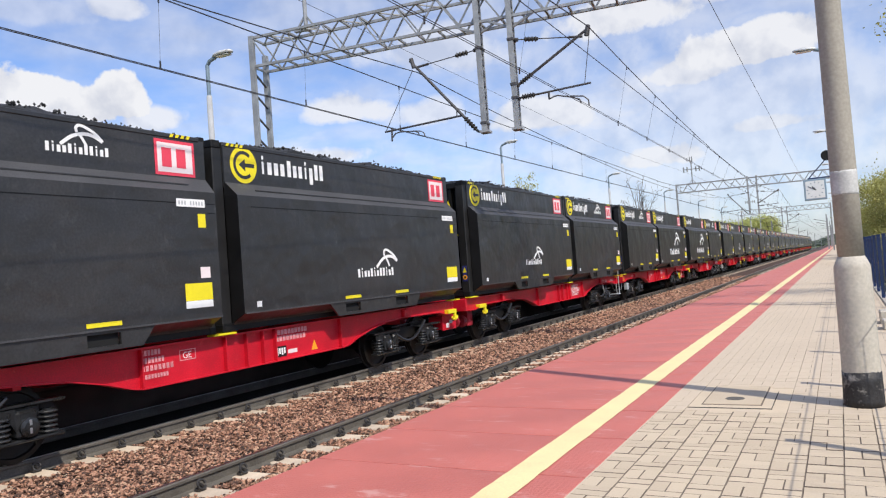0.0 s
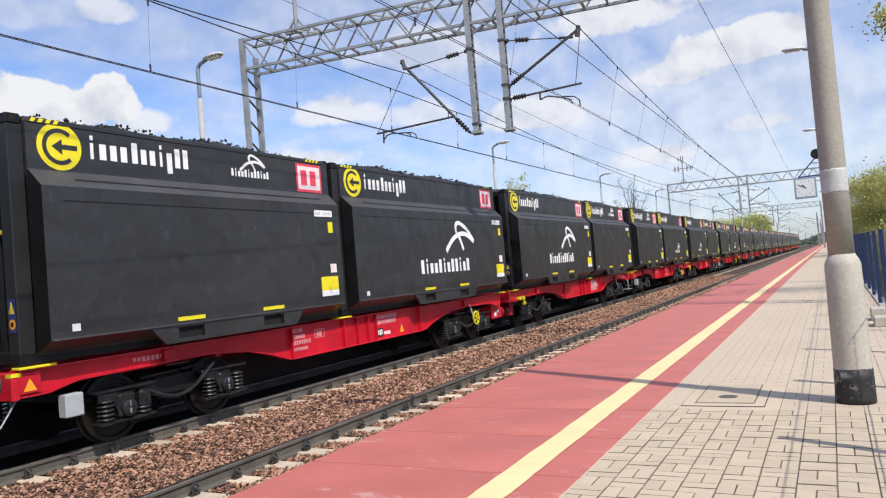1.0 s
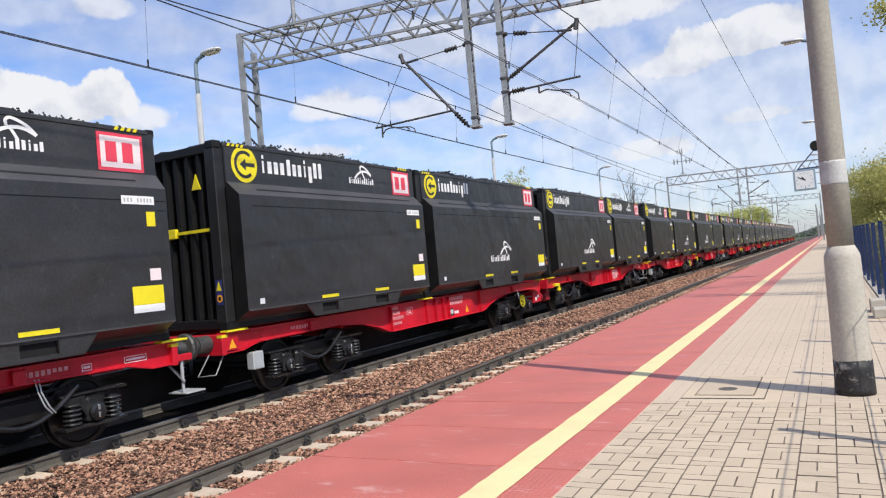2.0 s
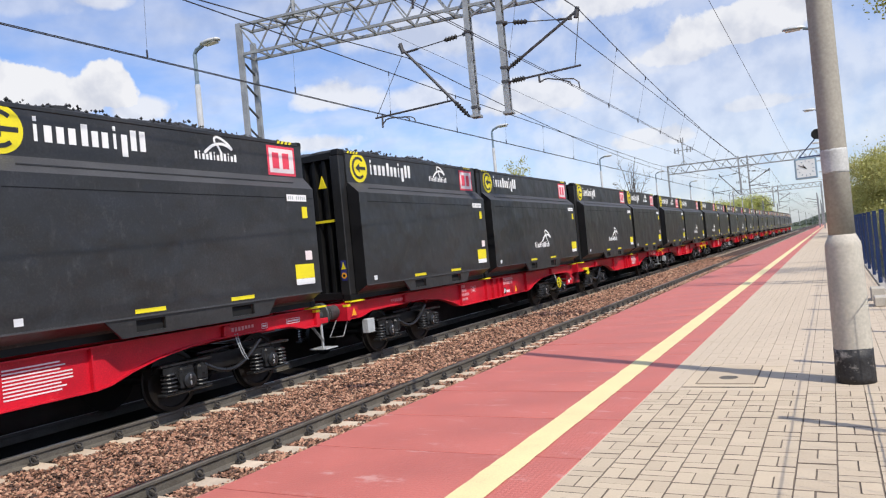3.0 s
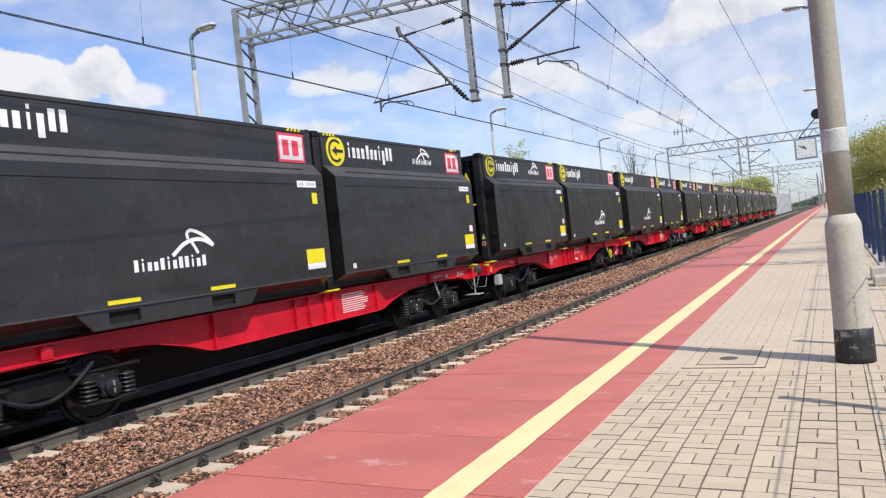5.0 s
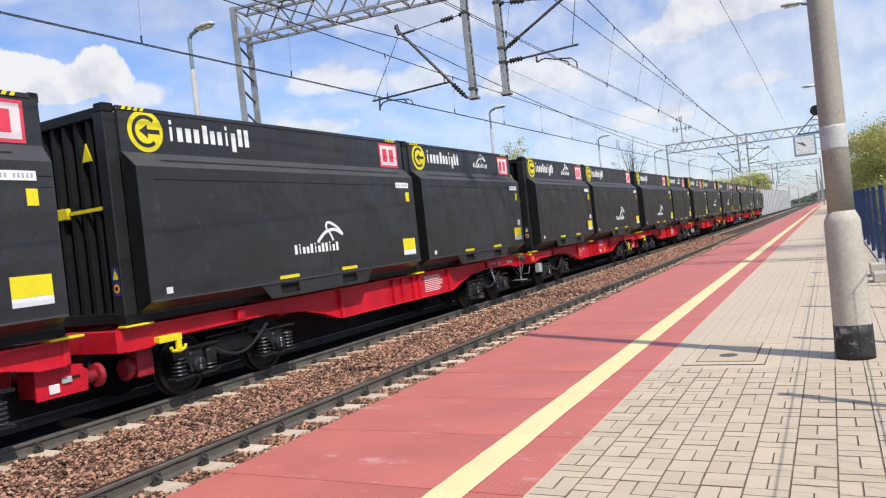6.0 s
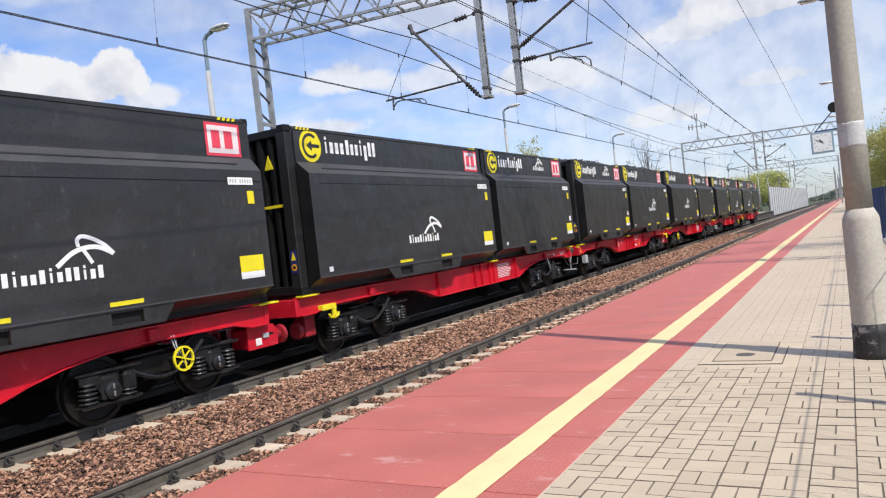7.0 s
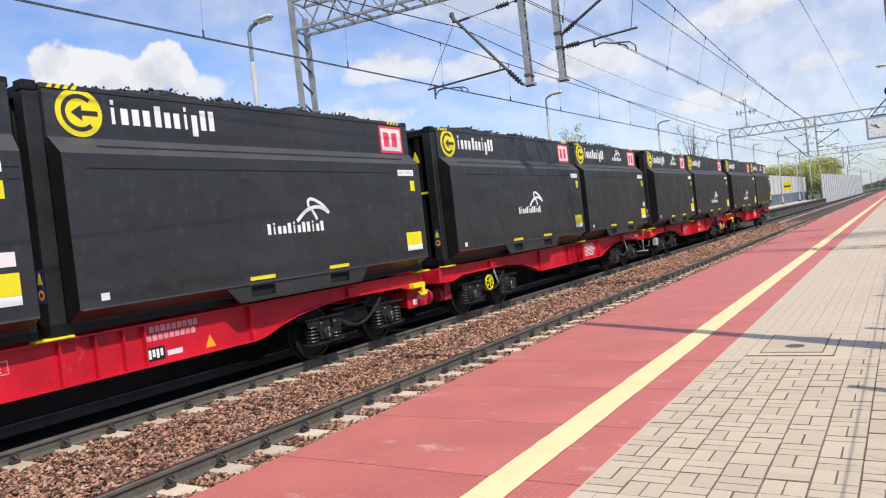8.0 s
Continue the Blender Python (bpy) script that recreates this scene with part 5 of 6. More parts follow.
    plate(arrow, [(cy - 0.11, cz), (cy + 0.03, cz - 0.10), (cy + 0.03, cz - 0.032), (cy + 0.24, cz - 0.032), (cy + 0.24, cz + 0.032), (cy + 0.03, cz + 0.032), (cy + 0.03, cz + 0.10)], X + 0.0045, 0.002)
    part("emblem_arrow", arrow, M_CONT, disc, "black arrow")
    wb = bmesh.new()
    word_bars(wb, cy + 0.37, cy + 1.02, cz - 0.11, 0.31, X, "ixxx")
    word_bars(wb, cy + 1.04, cy + 2.09, cz - 0.11, 0.31, X, "txxigtt")
    tagged(part("white_wordmark", wb, M_WHITE, c, "white bars in place of a name"), kind="stuff")
    # red framed sign at the rear
    sg = part("red_sign", rect(bmesh.new(), L - 0.95, L - 0.23, 2.38, 2.90, X), M_SIGNRED, c, "square red sign")
    part("sign_field", rect(bmesh.new(), L - 0.905, L - 0.275, 2.425, 2.855, X + 0.0045, 0.002), M_PINK, sg, "white field")
    for y0 in (L - 0.83, L - 0.57):
        part("sign_block", rect(bmesh.new(), y0, y0 + 0.17, 2.50, 2.78, X + 0.007, 0.002), M_SIGNRED, sg, "plain red block in place of an initial")
    # data labels on the bulged wall
    B = BULGE + 0.002
    dl = part("data_label", rect(bmesh.new(), L - 0.84, L - 0.32, 1.895, 2.01, B + 0.004), M_WHITE, c, "white data label")
    bm = bmesh.new()
    for k in range(9):
        if k != 3:
            rect(bm, L - 0.805 + 0.052 * k, L - 0.778 + 0.052 * k, 1.925, 1.98, B + 0.0085, 0.001)
    tagged(part("label_print", bm, M_GREYBOX, dl, "grey bars in place of a number"), kind="stuff")
    part("small_seam", boxed(BULGE - 0.001, BULGE + 0.006, L - 0.27, L - 0.13, 1.815, 1.823), M_CONT_END, c, "short weld seam")
    part("small_yellow_label", rect(bmesh.new(), L - 0.46, L - 0.32, 1.60, 1.80, B), M_YELLOW, c, "small yellow label")
    yl = part("yellow_label", rect(bmesh.new(), L - 0.77, L - 0.27, 0.54, 0.79, B), M_YELLOW, c, "large yellow label")
    part("white_strip", rect(bmesh.new(), L - 0.77, L - 0.27, 0.435, 0.538, B), M_WHITE, yl, "white strip below")
    if emblem == "large":
        part("pale_label", rect(bmesh.new(), L - 0.52, L - 0.32, 0.85, 1.03, B), M_PINK, c, "square faded white label")
    part("square_label", rect(bmesh.new(), 0.50, 0.61, 0.35, 0.44, B), M_WHITE, c, "small square white label")
    # warning films on the front corner and end
    part("warning_label", boxed(1.065, 1.195, -0.0008, 0.004, 0.40, 0.80), M_BLUE, c, "blue film with warning signs")
    tri = bmesh.new()
    v = [tri.verts.new(p) for p in ((1.075, -0.003, 0.625), (1.185, -0.003, 0.625), (1.13, -0.003, 0.77))]
    v2 = [tri.verts.new((p.co.x, 0.0, p.co.z)) for p in v]
    tri.faces.new(v)
    for k in range(3):
        tri.faces.new((v[k], v[(k + 1) % 3], v2[(k + 1) % 3], v2[k]))
    part("warning_triangle", tri, M_YELLOW, c, "yellow triangle")
    part("oval_label", lathe(bmesh.new(), [(0.062, 0.003), (0.062, -0.001), (0.05, -0.002)], (1.13, 0, 0.50), "y", 16), M_ORANGE, c, "round orange label")
    part("oval_core", lathe(bmesh.new(), [(0.03, 0.0), (0.03, -0.005)], (1.13, 0, 0.50), "y", 12), M_BLACK, c, "dark core")
    tri = bmesh.new()
    v = [tri.verts.new(p) for p in ((0.66, 0.044, 2.28), (0.86, 0.044, 2.28), (0.76, 0.044, 2.53))]
    v2 = [tri.verts.new((p.co.x, 0.062, p.co.z)) for p in v]
    tri.faces.new(v)
    for k in range(3):
        tri.faces.new((v[k], v[(k + 1) % 3], v2[(k + 1) % 3], v2[k]))
    part("end_triangle", tri, M_YELLOW, c, "yellow warning triangle")
    lk = bmesh.new()
    box(lk, -0.95, 1.0, 0.03, 0.064, 1.585, 1.635)
    box(lk, -0.05, 0.26, 0.0, 0.07, 1.53, 1.69, bevel=0.01)
    part("locking_bar", lk, M_YELLOW, c, "yellow locking bar across the end")
    # grey film mark and emblem
    if emblem == "small_top":
        em = bmesh.new()
        steel_emblem(em, cy + 3.45, 2.80, 0.62, X)
        wd = word_bars(bmesh.new(), cy + 2.94, cy + 3.84, 2.54, 0.13, X, "tixxtixttixt")
        tagged(part("emblem_wordmark", wd, M_WHITE, c, "row of small white bars"), kind="stuff")
        part("white_emblem", em, M_WHITE, c, "small white emblem over a row of bars")
        part("grey_label", rect(bmesh.new(), L - 0.47, L - 0.29, 0.86, 1.02, B), M_PINK, c, "pale square label")
    else:
        big = emblem == "large"
        em = bmesh.new()
        if big:
            steel_emblem(em, 4.78, 1.60, 1.60, B)
            wd = word_bars(bmesh.new(), 2.70, 5.22, 0.69, 0.34, B, "tixxtixttixt")
        else:
            up = 0.27 if emblem == "raised" else 0.0
            steel_emblem(em, 4.33, 1.08 + up, 0.80, B)
            wd = word_bars(bmesh.new(), 3.27, 4.56, 0.70 + up, 0.175, B, "tixxtixttixt")
        tagged(part("emblem_wordmark", wd, M_WHITE, c, "row of white bars"), kind="stuff")
        part("white_emblem", em, M_WHITE, c, ("large" if big else "medium") + " white emblem over a row of bars")
    return c


def coal_load(length, seed):
    """Heaped coal that shows over the rim."""
    rng = np.random.default_rng(seed)
    bm = bmesh.new()
    nx, ny = 10, int(length / 0.16)
    grid = []
    for j in range(ny + 1):
        row = []
        for i in range(nx + 1):
            x, y = -1.12 + 2.24 * i / nx, 0.26 + (length - 0.44) * j / ny
            edge = min(1.0, 3.0 * min(j, ny - j) / ny + 0.5)
            rim = 1 - (2 * i / nx - 1) ** 2
            z = 2.90 + (0.13 + 0.18 * rim) * edge + 0.10 * noise.noise(Vector((x * 1.5, y * 1.3, seed))) + 0.06 * noise.noise(Vector((x * 5, y * 5, seed))) + 0.03 * noise.noise(Vector((x * 13, y * 13, seed)))
            row.append(bm.verts.new((x, y, z)))
        grid.append(row)
    for j in range(ny):
        for i in range(nx):
            bm.faces.new((grid[j][i], grid[j][i + 1], grid[j + 1][i + 1], grid[j + 1][i]))
    rim_loop = grid[0] + [r[-1] for r in grid[1:]] + grid[-1][-2::-1] + [r[0] for r in grid[-2:0:-1]]
    low = [bm.verts.new((v.co.x, v.co.y, 2.31)) for v in rim_loop]
    for k in range(len(rim_loop)):
        j = (k + 1) % len(rim_loop)
        bm.faces.new((rim_loop[k], rim_loop[j], low[j], low[k]))
    bm.faces.new(low)
    for _ in range(int(70 * length)):
        x, y = rng.uniform(0.2, 1.12), rng.uniform(0.3, length - 0.25)
        i, j = int((x + 1.12) / 2.24 * nx), int((y - 0.26) / (length - 0.44) * ny)
        z = grid[min(j, ny)][min(i, nx)].co.z - 0.006
        r = rng.uniform(0.014, 0.034)
        vs = [bm.verts.new(Vector((x, y, z)) + Vector(d) * r * rng.uniform(0.8, 1.15)) for d in ((1, 0, 0), (-1, 0, 0), (0, 1, 0), (0, -1, 0), (0, 0, 1), (0, 0, -1))]
        for q in ((0, 2, 4), (2, 1, 4), (1, 3, 4), (3, 0, 4), (2, 0, 5), (1, 2, 5), (3, 1, 5), (0, 3, 5)):
            bm.faces.new([vs[a] for a in q])
    return tagged(new("coal_load", finish("coal_load", bm, M_COAL)), "black lumpy coal heaped in a bulk container", "coal", "coal loads", "stuff")


def bogie(parent, y, brake=None, hoses=False):
    """Two-axle bogie: side frames, axle boxes, coil springs; wheelsets turn by themselves. brake: where along it a brake wheel sits."""
    b = part("bogie", boxed(-0.9, 0.9, -0.22, 0.22, 0.42, 0.78, bevel=0.02), M_BLACK, parent, "greasy black two-axle bogie", at=pose(0, y, 0))
    for s in (-1, 1):
        x0 = 0.90 if s > 0 else -0.96
        pts = [(-1.36, 0.62), (-1.28, 0.72), (-0.50, 0.74), (0.50, 0.74), (1.28, 0.72), (1.36, 0.62), (0.56, 0.60), (0.30, 0.50), (-0.30, 0.50), (-0.56, 0.60)]
        part("side_frame", plate(bmesh.new(), pts, x0, 0.06), M_WHEEL, b, "black cast side frame")
        for q in (-0.9, 0.9):
            part("frame_flange", boxed(min(s * 0.94, s * 1.13), max(s * 0.94, s * 1.13), q - 0.46, q + 0.50, 0.70, 0.735, bevel=0.01), M_BOGIE, b)
            part("spring_seat", boxed(min(s * 0.96, s * 1.15), max(s * 0.96, s * 1.15), q - 0.44, q + 0.46, 0.285, 0.325, bevel=0.012), M_BOGIE, b)
        sag = [(s * 1.13, -0.58 + 0.125 * k, 0.64 - 0.22 * math.sin(math.pi * k / 10) + 0.20 * (k / 10) ** 2) for k in range(11)]
        part("brake_rod", pipe(bmesh.new(), sag, 0.032, 8), M_BOGIE, b, "sagging black brake pipe")
        part("tie_bar", rod(bmesh.new(), (s * 1.05, -0.62, 0.80), (s * 1.05, 0.62, 0.84), 0.018, n=6), M_BOGIE, b, "thin black bar")
    for q in (-1.31, 1.31):
        part("end_beam", boxed(-0.9, 0.9, q - 0.04, q + 0.04, 0.60, 0.70), M_BLACK, b)
    for q in (-0.9, 0.9):
        ws = bmesh.new()
        for s in (-1, 1):
            lathe(ws, [(0.10, s * 0.68), (0.40, s * 0.685), (0.492, s * 0.690), (0.490, s * 0.718), (0.462, s * 0.724), (0.458, s * 0.815), (0.40, s * 0.822), (0.385, s * 0.79), (0.16, s * 0.775), (0.13, s * 0.86), (0.07, s * 0.87)], axis="x", n=36)
        rod(ws, (-1.0, 0, 0), (1.0, 0, 0), 0.075, n=14)
        part("wheelset", ws, M_WHEEL, b, "dark steel wheelset", at=pose(0, q, WHEEL_R))
        for s in (-1, 1):
            ab = bmesh.new()
            span = lambda u, v: (min(s * u, s * v), max(s * u, s * v))
            box(ab, *span(0.94, 1.15), q - 0.13, q + 0.13, 0.33, 0.66, bevel=0.035)
            box(ab, *span(0.96, 1.06), q - 0.20, q + 0.20, 0.56, 0.70, bevel=0.02)
            lathe(ab, [(0.115, s * 1.145), (0.115, s * 1.185), (0.075, s * 1.20)], (0, q, 0.46), "x", 18)
            box_ob = part("axle_box", ab, M_BOGIE, b, "black cast axle box")
            # highlight on the axle box put in as two bright strips
            for h in (0.42, 0.515):
                part("axle_cap", boxed(*span(1.188, 1.207), q - 0.016, q + 0.016, h - 0.034, h + 0.034, bevel=0.006), M_BRIGHT, box_ob, "bright cap edge standing in for a highlight")
            if q < 0:
                part("damper_pot", boxed(*span(0.98, 1.16), q + 0.20, q + 0.40, 0.40, 0.66, bevel=0.045), M_BOGIE, b, "black rounded damper housing")
            part("cover_plate", plate(bmesh.new(), [(q - 0.42, 0.69), (q - 0.13, 0.69), (q - 0.13, 0.42), (q - 0.20, 0.55), (q - 0.42, 0.60)], s * 1.10 if s > 0 else -1.115, 0.015), M_BOGIE, b, "curved black guard plate")
            for d in (-0.28, 0.30):
                sp = bmesh.new()
                turns = 2 if d > 0 and q < 0 else 5
                for k in range(turns):
                    z = 0.335 + 0.058 * k
                    lathe(sp, [(0.085, z), (0.108, z + 0.006), (0.117, z + 0.019), (0.108, z + 0.032), (0.085, z + 0.038)], (s * 1.05, q + d, 0), "z", 14)
                rod(sp, (s * 1.05, q + d, 0.325), (s * 1.05, q + d, 0.62), 0.055, n=8)
                part("coil_spring", sp, M_SPRING, b, "dark glossy coil spring", smooth=False)
    if brake is not None or hoses:
        for k in range(2):
            hose = [(1.13, 0.12 + 0.05 * k, 1.0), (1.17, 0.13 + 0.04 * k, 0.84), (1.18, 0.20 + 0.05 * k, 0.66), (1.15, 0.30 + 0.04 * k, 0.56)]
            part("air_hose", pipe(bmesh.new(), hose, 0.010, 6), M_GREYBOX, b, "pale grey air hose")
    if brake is not None:
        wh = bmesh.new()
        ribbon(wh, arc_pts(0.165, 0, 359, 28, brake, 0.66), 0.028, 1.26, 0.03)
        for a in (40, 100, 160):
            ribbon(wh, [(brake - 0.16 * math.cos(radians(a)), 0.66 - 0.16 * math.sin(radians(a))), (brake + 0.16 * math.cos(radians(a)), 0.66 + 0.16 * math.sin(radians(a)))], 0.022, 1.262 + 0.0002 * a, 0.016)
        part("brake_wheel", wh, M_YELLOW, b, "yellow spoked hand brake wheel")
        part("brake_spindle", rod(bmesh.new(), (0.96, brake, 0.66), (1.29, brake, 0.66), 0.028), M_BOGIE, b)
    return b


def flat_unit(rear_half, brake, label):
    """Half of a twin container wagon. Front half: buffers at y = 0; rear half: buffers at its end."""
    u = thing("container_wagon", label, "wagon", "wagons of the train")
    fl = (lambda y: UNIT - y) if rear_half else (lambda y: y)
    under = [(0.0, 0.86), (0.35, 0.86), (0.75, 0.95), (2.9, 0.97), (3.3, 0.94), (3.8, 0.89), (4.3, 0.77), (4.7, 0.64), (4.87, 0.61)]
    under += [(9.40, 0.61), (9.62, 0.64), (9.95, 0.75), (10.4, 0.86), (11.0, 0.94), (11.6, 0.97), (UNIT - 0.75, 0.95), (UNIT - 0.35, 0.86), (UNIT, 0.86)]
    for s in (-1, 1):
        bm = bmesh.new()
        x = s * 1.10 if s > 0 else s * 1.10 - 0.02
        for (ya, za), (yb, zb) in zip(under, under[1:]):
            plate(bm, [(ya, za), (yb, zb), (yb, 1.17), (ya, 1.17)], x, 0.02)
            vs = [bm.verts.new(p) for p in ((s * 1.02, ya, za), (s * 1.20, ya, za), (s * 1.20, yb, zb), (s * 1.02, yb, zb))]
            ws = [bm.verts.new((p.co.x, p.co.y, p.co.z + 0.018)) for p in vs]
            bm.faces.new(vs)
            bm.faces.new(ws[::-1])
            for k in range(4):
                bm.faces.new((vs[k], vs[(k + 1) % 4], ws[(k + 1) % 4], ws[k]))
        box(bm, min(s * 1.0, s * 1.205), max(s * 1.0, s * 1.205), 0.0, UNIT, 1.165, 1.19)
        part("side_sill", bm, M_FRAME, u, "bright red fish-belly side sill")
        for y in ((4.87, 6.42, 6.87, 7.25, 7.55, 9.36) if not rear_half else (4.87, 6.79, 7.17, 7.64, 7.91, 9.37)):
            part("rib", boxed(min(s * 1.11, s * 1.195), max(s * 1.11, s * 1.195), y - 0.011, y + 0.011, 0.62, 1.166), M_FRAME, u, "red stiffening rib")
        for y in (2.2, UNIT - 2.2):
            part("step_bracket", boxed(min(s * 1.10, s * 1.21), max(s * 1.10, s * 1.21), y - 0.10, y + 0.06, 0.975, 1.16, bevel=0.02), M_FRAME, u, "red bracket")
        for y in (0.10, L_SHORT + GAP / 2 if not rear_half else L_LONG + GAP / 2, UNIT - 0.10):
            part("twist_lock_pad", boxed(min(s * 1.10, s * 1.27), max(s * 1.10, s * 1.27), y - 0.13, y + 0.33, 1.191, 1.222, bevel=0.006), M_YELLOW, u, "yellow container lock pad")
    bm = bmesh.new()
    box(bm, -0.25, 0.25, 0.1, UNIT - 0.1, 0.82, 1.16)
    for y in (0.06, 3.2, 5.4, 7.0, 8.4, UNIT - 3.2, UNIT - 0.06):
        box(bm, -1.09, 1.09, y - 0.05, y + 0.05, 0.90, 1.16)
    part("centre_sill", bm, M_FRAME, u, "red centre sill and cross members")
    y_b, y_s = fl(0.0), fl(UNIT)
    sgn = -1 if not rear_half else 1
    # buffer end
    bm = boxed(-1.20, 1.20, min(y_b, y_b + sgn * 0.10), max(y_b, y_b + sgn * 0.10), 0.84, 1.17, bevel=0.01)
    hs = part("headstock", bm, M_FRAME, u, "red headstock")
    for s in (-1, 1):
        bf = bmesh.new()
        a = y_b + sgn * 0.10
        lathe(bf, [(0.14, a), (0.14, a + sgn * 0.25), (0.11, a + sgn * 0.255), (0.11, a + sgn * 0.36), (0.21, a + sgn * 0.38), (0.225, a + sgn * 0.41), (0.20, a + sgn * 0.42)], (s * 0.875, 0, 1.03), "y", 20)
        part("buffer", bf, M_BUFFER, u, "dark grey steel buffer")
        part("corner_mark", boxed(min(s * 1.10, s * 1.207), max(s * 1.10, s * 1.207), min(y_b - sgn * 0.02, y_b + sgn * 0.103), max(y_b - sgn * 0.02, y_b + sgn * 0.103), 1.115, 1.16), M_YELLOW, hs, "yellow corner mark")
    if not rear_half:
        part("corner_plate", boxed(1.121, 1.20, 0.0, 0.26, 0.90, 1.16, bevel=0.006), M_FRAME, u, "red corner plate")
        part("corner_triangle", plate(bmesh.new(), [(0.04, 0.93), (0.20, 0.93), (0.12, 1.08)], 1.201), M_ORANGE, u, "orange warning triangle")
    st = bmesh.new()
    pipe(st, [(1.10, y_b - sgn * 0.02, 0.86), (1.14, y_b + sgn * 0.22, 0.56), (0.95, y_b + sgn * 0.40, 0.56), (0.92, y_b + sgn * 0.12, 0.86)], 0.013)
    part("uncoupling_loop", st, M_STEP, u, "dull steel uncoupling loop")
    if rear_half:
        part("shunter_step", boxed(0.80, 1.20, y_b + 0.20, y_b + 0.56, 0.39, 0.415, bevel=0.006), M_GREYBOX, u, "pale grey shunter's step")
        part("step_hanger", boxed(1.10, 1.125, y_b + 0.20, y_b + 0.24, 0.415, 0.90), M_GREYBOX, u)
        part("step_arm", boxed(1.10, 1.15, y_b + 0.101, y_b + 0.40, 0.88, 0.98, bevel=0.01), M_FRAME, u, "red arm carrying the step")
    if not rear_half:
        part("tool_box", boxed(1.06, 1.22, 0.54, 0.79, 0.51, 0.80, bevel=0.015), M_GREYBOX, u, "pale grey metal box under the sill")
    # short-coupled end
    bm = boxed(-1.14, 1.14, min(y_s, y_s - sgn * 0.10), max(y_s, y_s - sgn * 0.10), 0.86, 1.17, bevel=0.01)
    part("coupled_headstock", bm, M_FRAME, u, "red headstock at the short coupling")
    for s in (-1, 1):
        side = lambda u, v: (min(s * u, s * v), max(s * u, s * v))
        if rear_half:
            bp = lathe(bmesh.new(), [(0.10, 0.42), (0.10, 0.28), (0.155, 0.27), (0.16, 0.22), (0.12, 0.19)], (s * 0.80, 0, 0.58), "y", 24)
            part("bearing_buffer", bp, M_DULLRED, u, "dull red round bearing buffer")
            part("buffer_bracket", boxed(*side(0.66, 0.94), 0.34, 0.62, 0.44, 0.92, bevel=0.02), M_DULLRED, u, "dull red bracket")
        else:
            bb = plate(bmesh.new(), [(UNIT - 0.33, 0.48), (UNIT + 0.36, 0.48), (UNIT + 0.38, 0.74), (UNIT + 0.26, 0.84), (UNIT - 0.33, 0.86)], s * 1.0 if s > 0 else -1.03, 0.03)
            box(bb, *side(0.62, 0.999), UNIT - 0.31, UNIT + 0.35, 0.50, 0.83, bevel=0.02)
            bx = part("bearer_box", bb, M_FRAME, u, "red box bracket under the coupled end")
            if s > 0:
                part("pale_plate", boxed(1.031, 1.05, UNIT - 0.17, UNIT - 0.03, 0.53, 0.65, bevel=0.01), M_PINK, bx, "worn pale plate")
                part("slot", boxed(1.031, 1.036, UNIT + 0.08, UNIT + 0.26, 0.665, 0.705), M_BLACK, bx, "dark slot")
                part("brass_latch", boxed(1.031, 1.06, UNIT + 0.0, UNIT + 0.14, 0.63, 0.71, bevel=0.01), M_GREYBOX, bx, "worn metal latch")
            bp = lathe(bmesh.new(), [(0.08, UNIT + 0.35), (0.08, UNIT + 0.60), (0.155, UNIT + 0.61), (0.165, UNIT + 0.67), (0.12, UNIT + 0.71)], (s * 0.82, 0, 0.61), "y", 24)
            part("bearing_buffer", bp, M_DULLRED, u, "dull red round bearing buffer")
    part("coupling_bar", boxed(-0.09, 0.09, min(y_s, y_s - sgn * 0.44), max(y_s, y_s - sgn * 0.44), 0.80, 0.98), M_BOGIE, u, "dark coupling bar")
    hk = bmesh.new()
    yh = 0.76 if rear_half else UNIT - 0.10
    box(hk, 1.12, 1.25, yh - 0.26, yh + 0.14, 0.885, 0.985, bevel=0.01)
    box(hk, 1.19, 1.25, yh + 0.04, yh + 0.13, 0.74, 0.90, bevel=0.012)
    pipe(hk, [(1.22, yh - 0.06, 0.80), (1.22, yh - 0.03, 0.745), (1.22, yh + 0.085, 0.725), (1.22, yh + 0.19, 0.755), (1.22, yh + 0.21, 0.81)], 0.026)
    if not brake:
        part("load_hook", hk, M_YELLOW, u, "yellow lashing hook")
    else:
        hk.free()
    # marks on the platform side
    X = 1.122
    if rear_half:
        tb = bmesh.new()
        for r in range(9):
            rect(tb, 8.25, 8.97 + (0.16 if 2 < r < 6 else 0.07 * (r % 2)), 0.72 + 0.043 * r, 0.738 + 0.043 * r, X, 0.003)
        tagged(part("load_table", tb, M_PINK, u, "load table as thin pale bars"), kind="stuff")
        for yy, w in ((UNIT - 0.75, 0.36), (UNIT - 1.38, 0.14)):
            fr = bmesh.new()
            for d in ((yy, yy + w, 1.075, 1.084), (yy, yy + w, 0.995, 1.004), (yy, yy + 0.009, 1.004, 1.075), (yy + w - 0.009, yy + w, 1.004, 1.075)):
                rect(fr, *d, X, 0.003)
            rect(fr, yy + 0.025, yy + w - 0.025, 1.025, 1.055, X, 0.003)
            part("mark_frame", fr, M_PINK, u, "small pale framed mark")
    else:
        mk = bmesh.new()
        y = 4.90
        for k, (w, h) in enumerate(((0.34, 0.075), (0.40, 0.075), (0.56, 0.075), (0.46, 0.06))):
            z = 1.06 - 0.108 * k
            n = 6 + k
            for i in range(n):
                rect(mk, y + i * w / n, y + (i + 0.7) * w / n, z, z + h, X, 0.003)
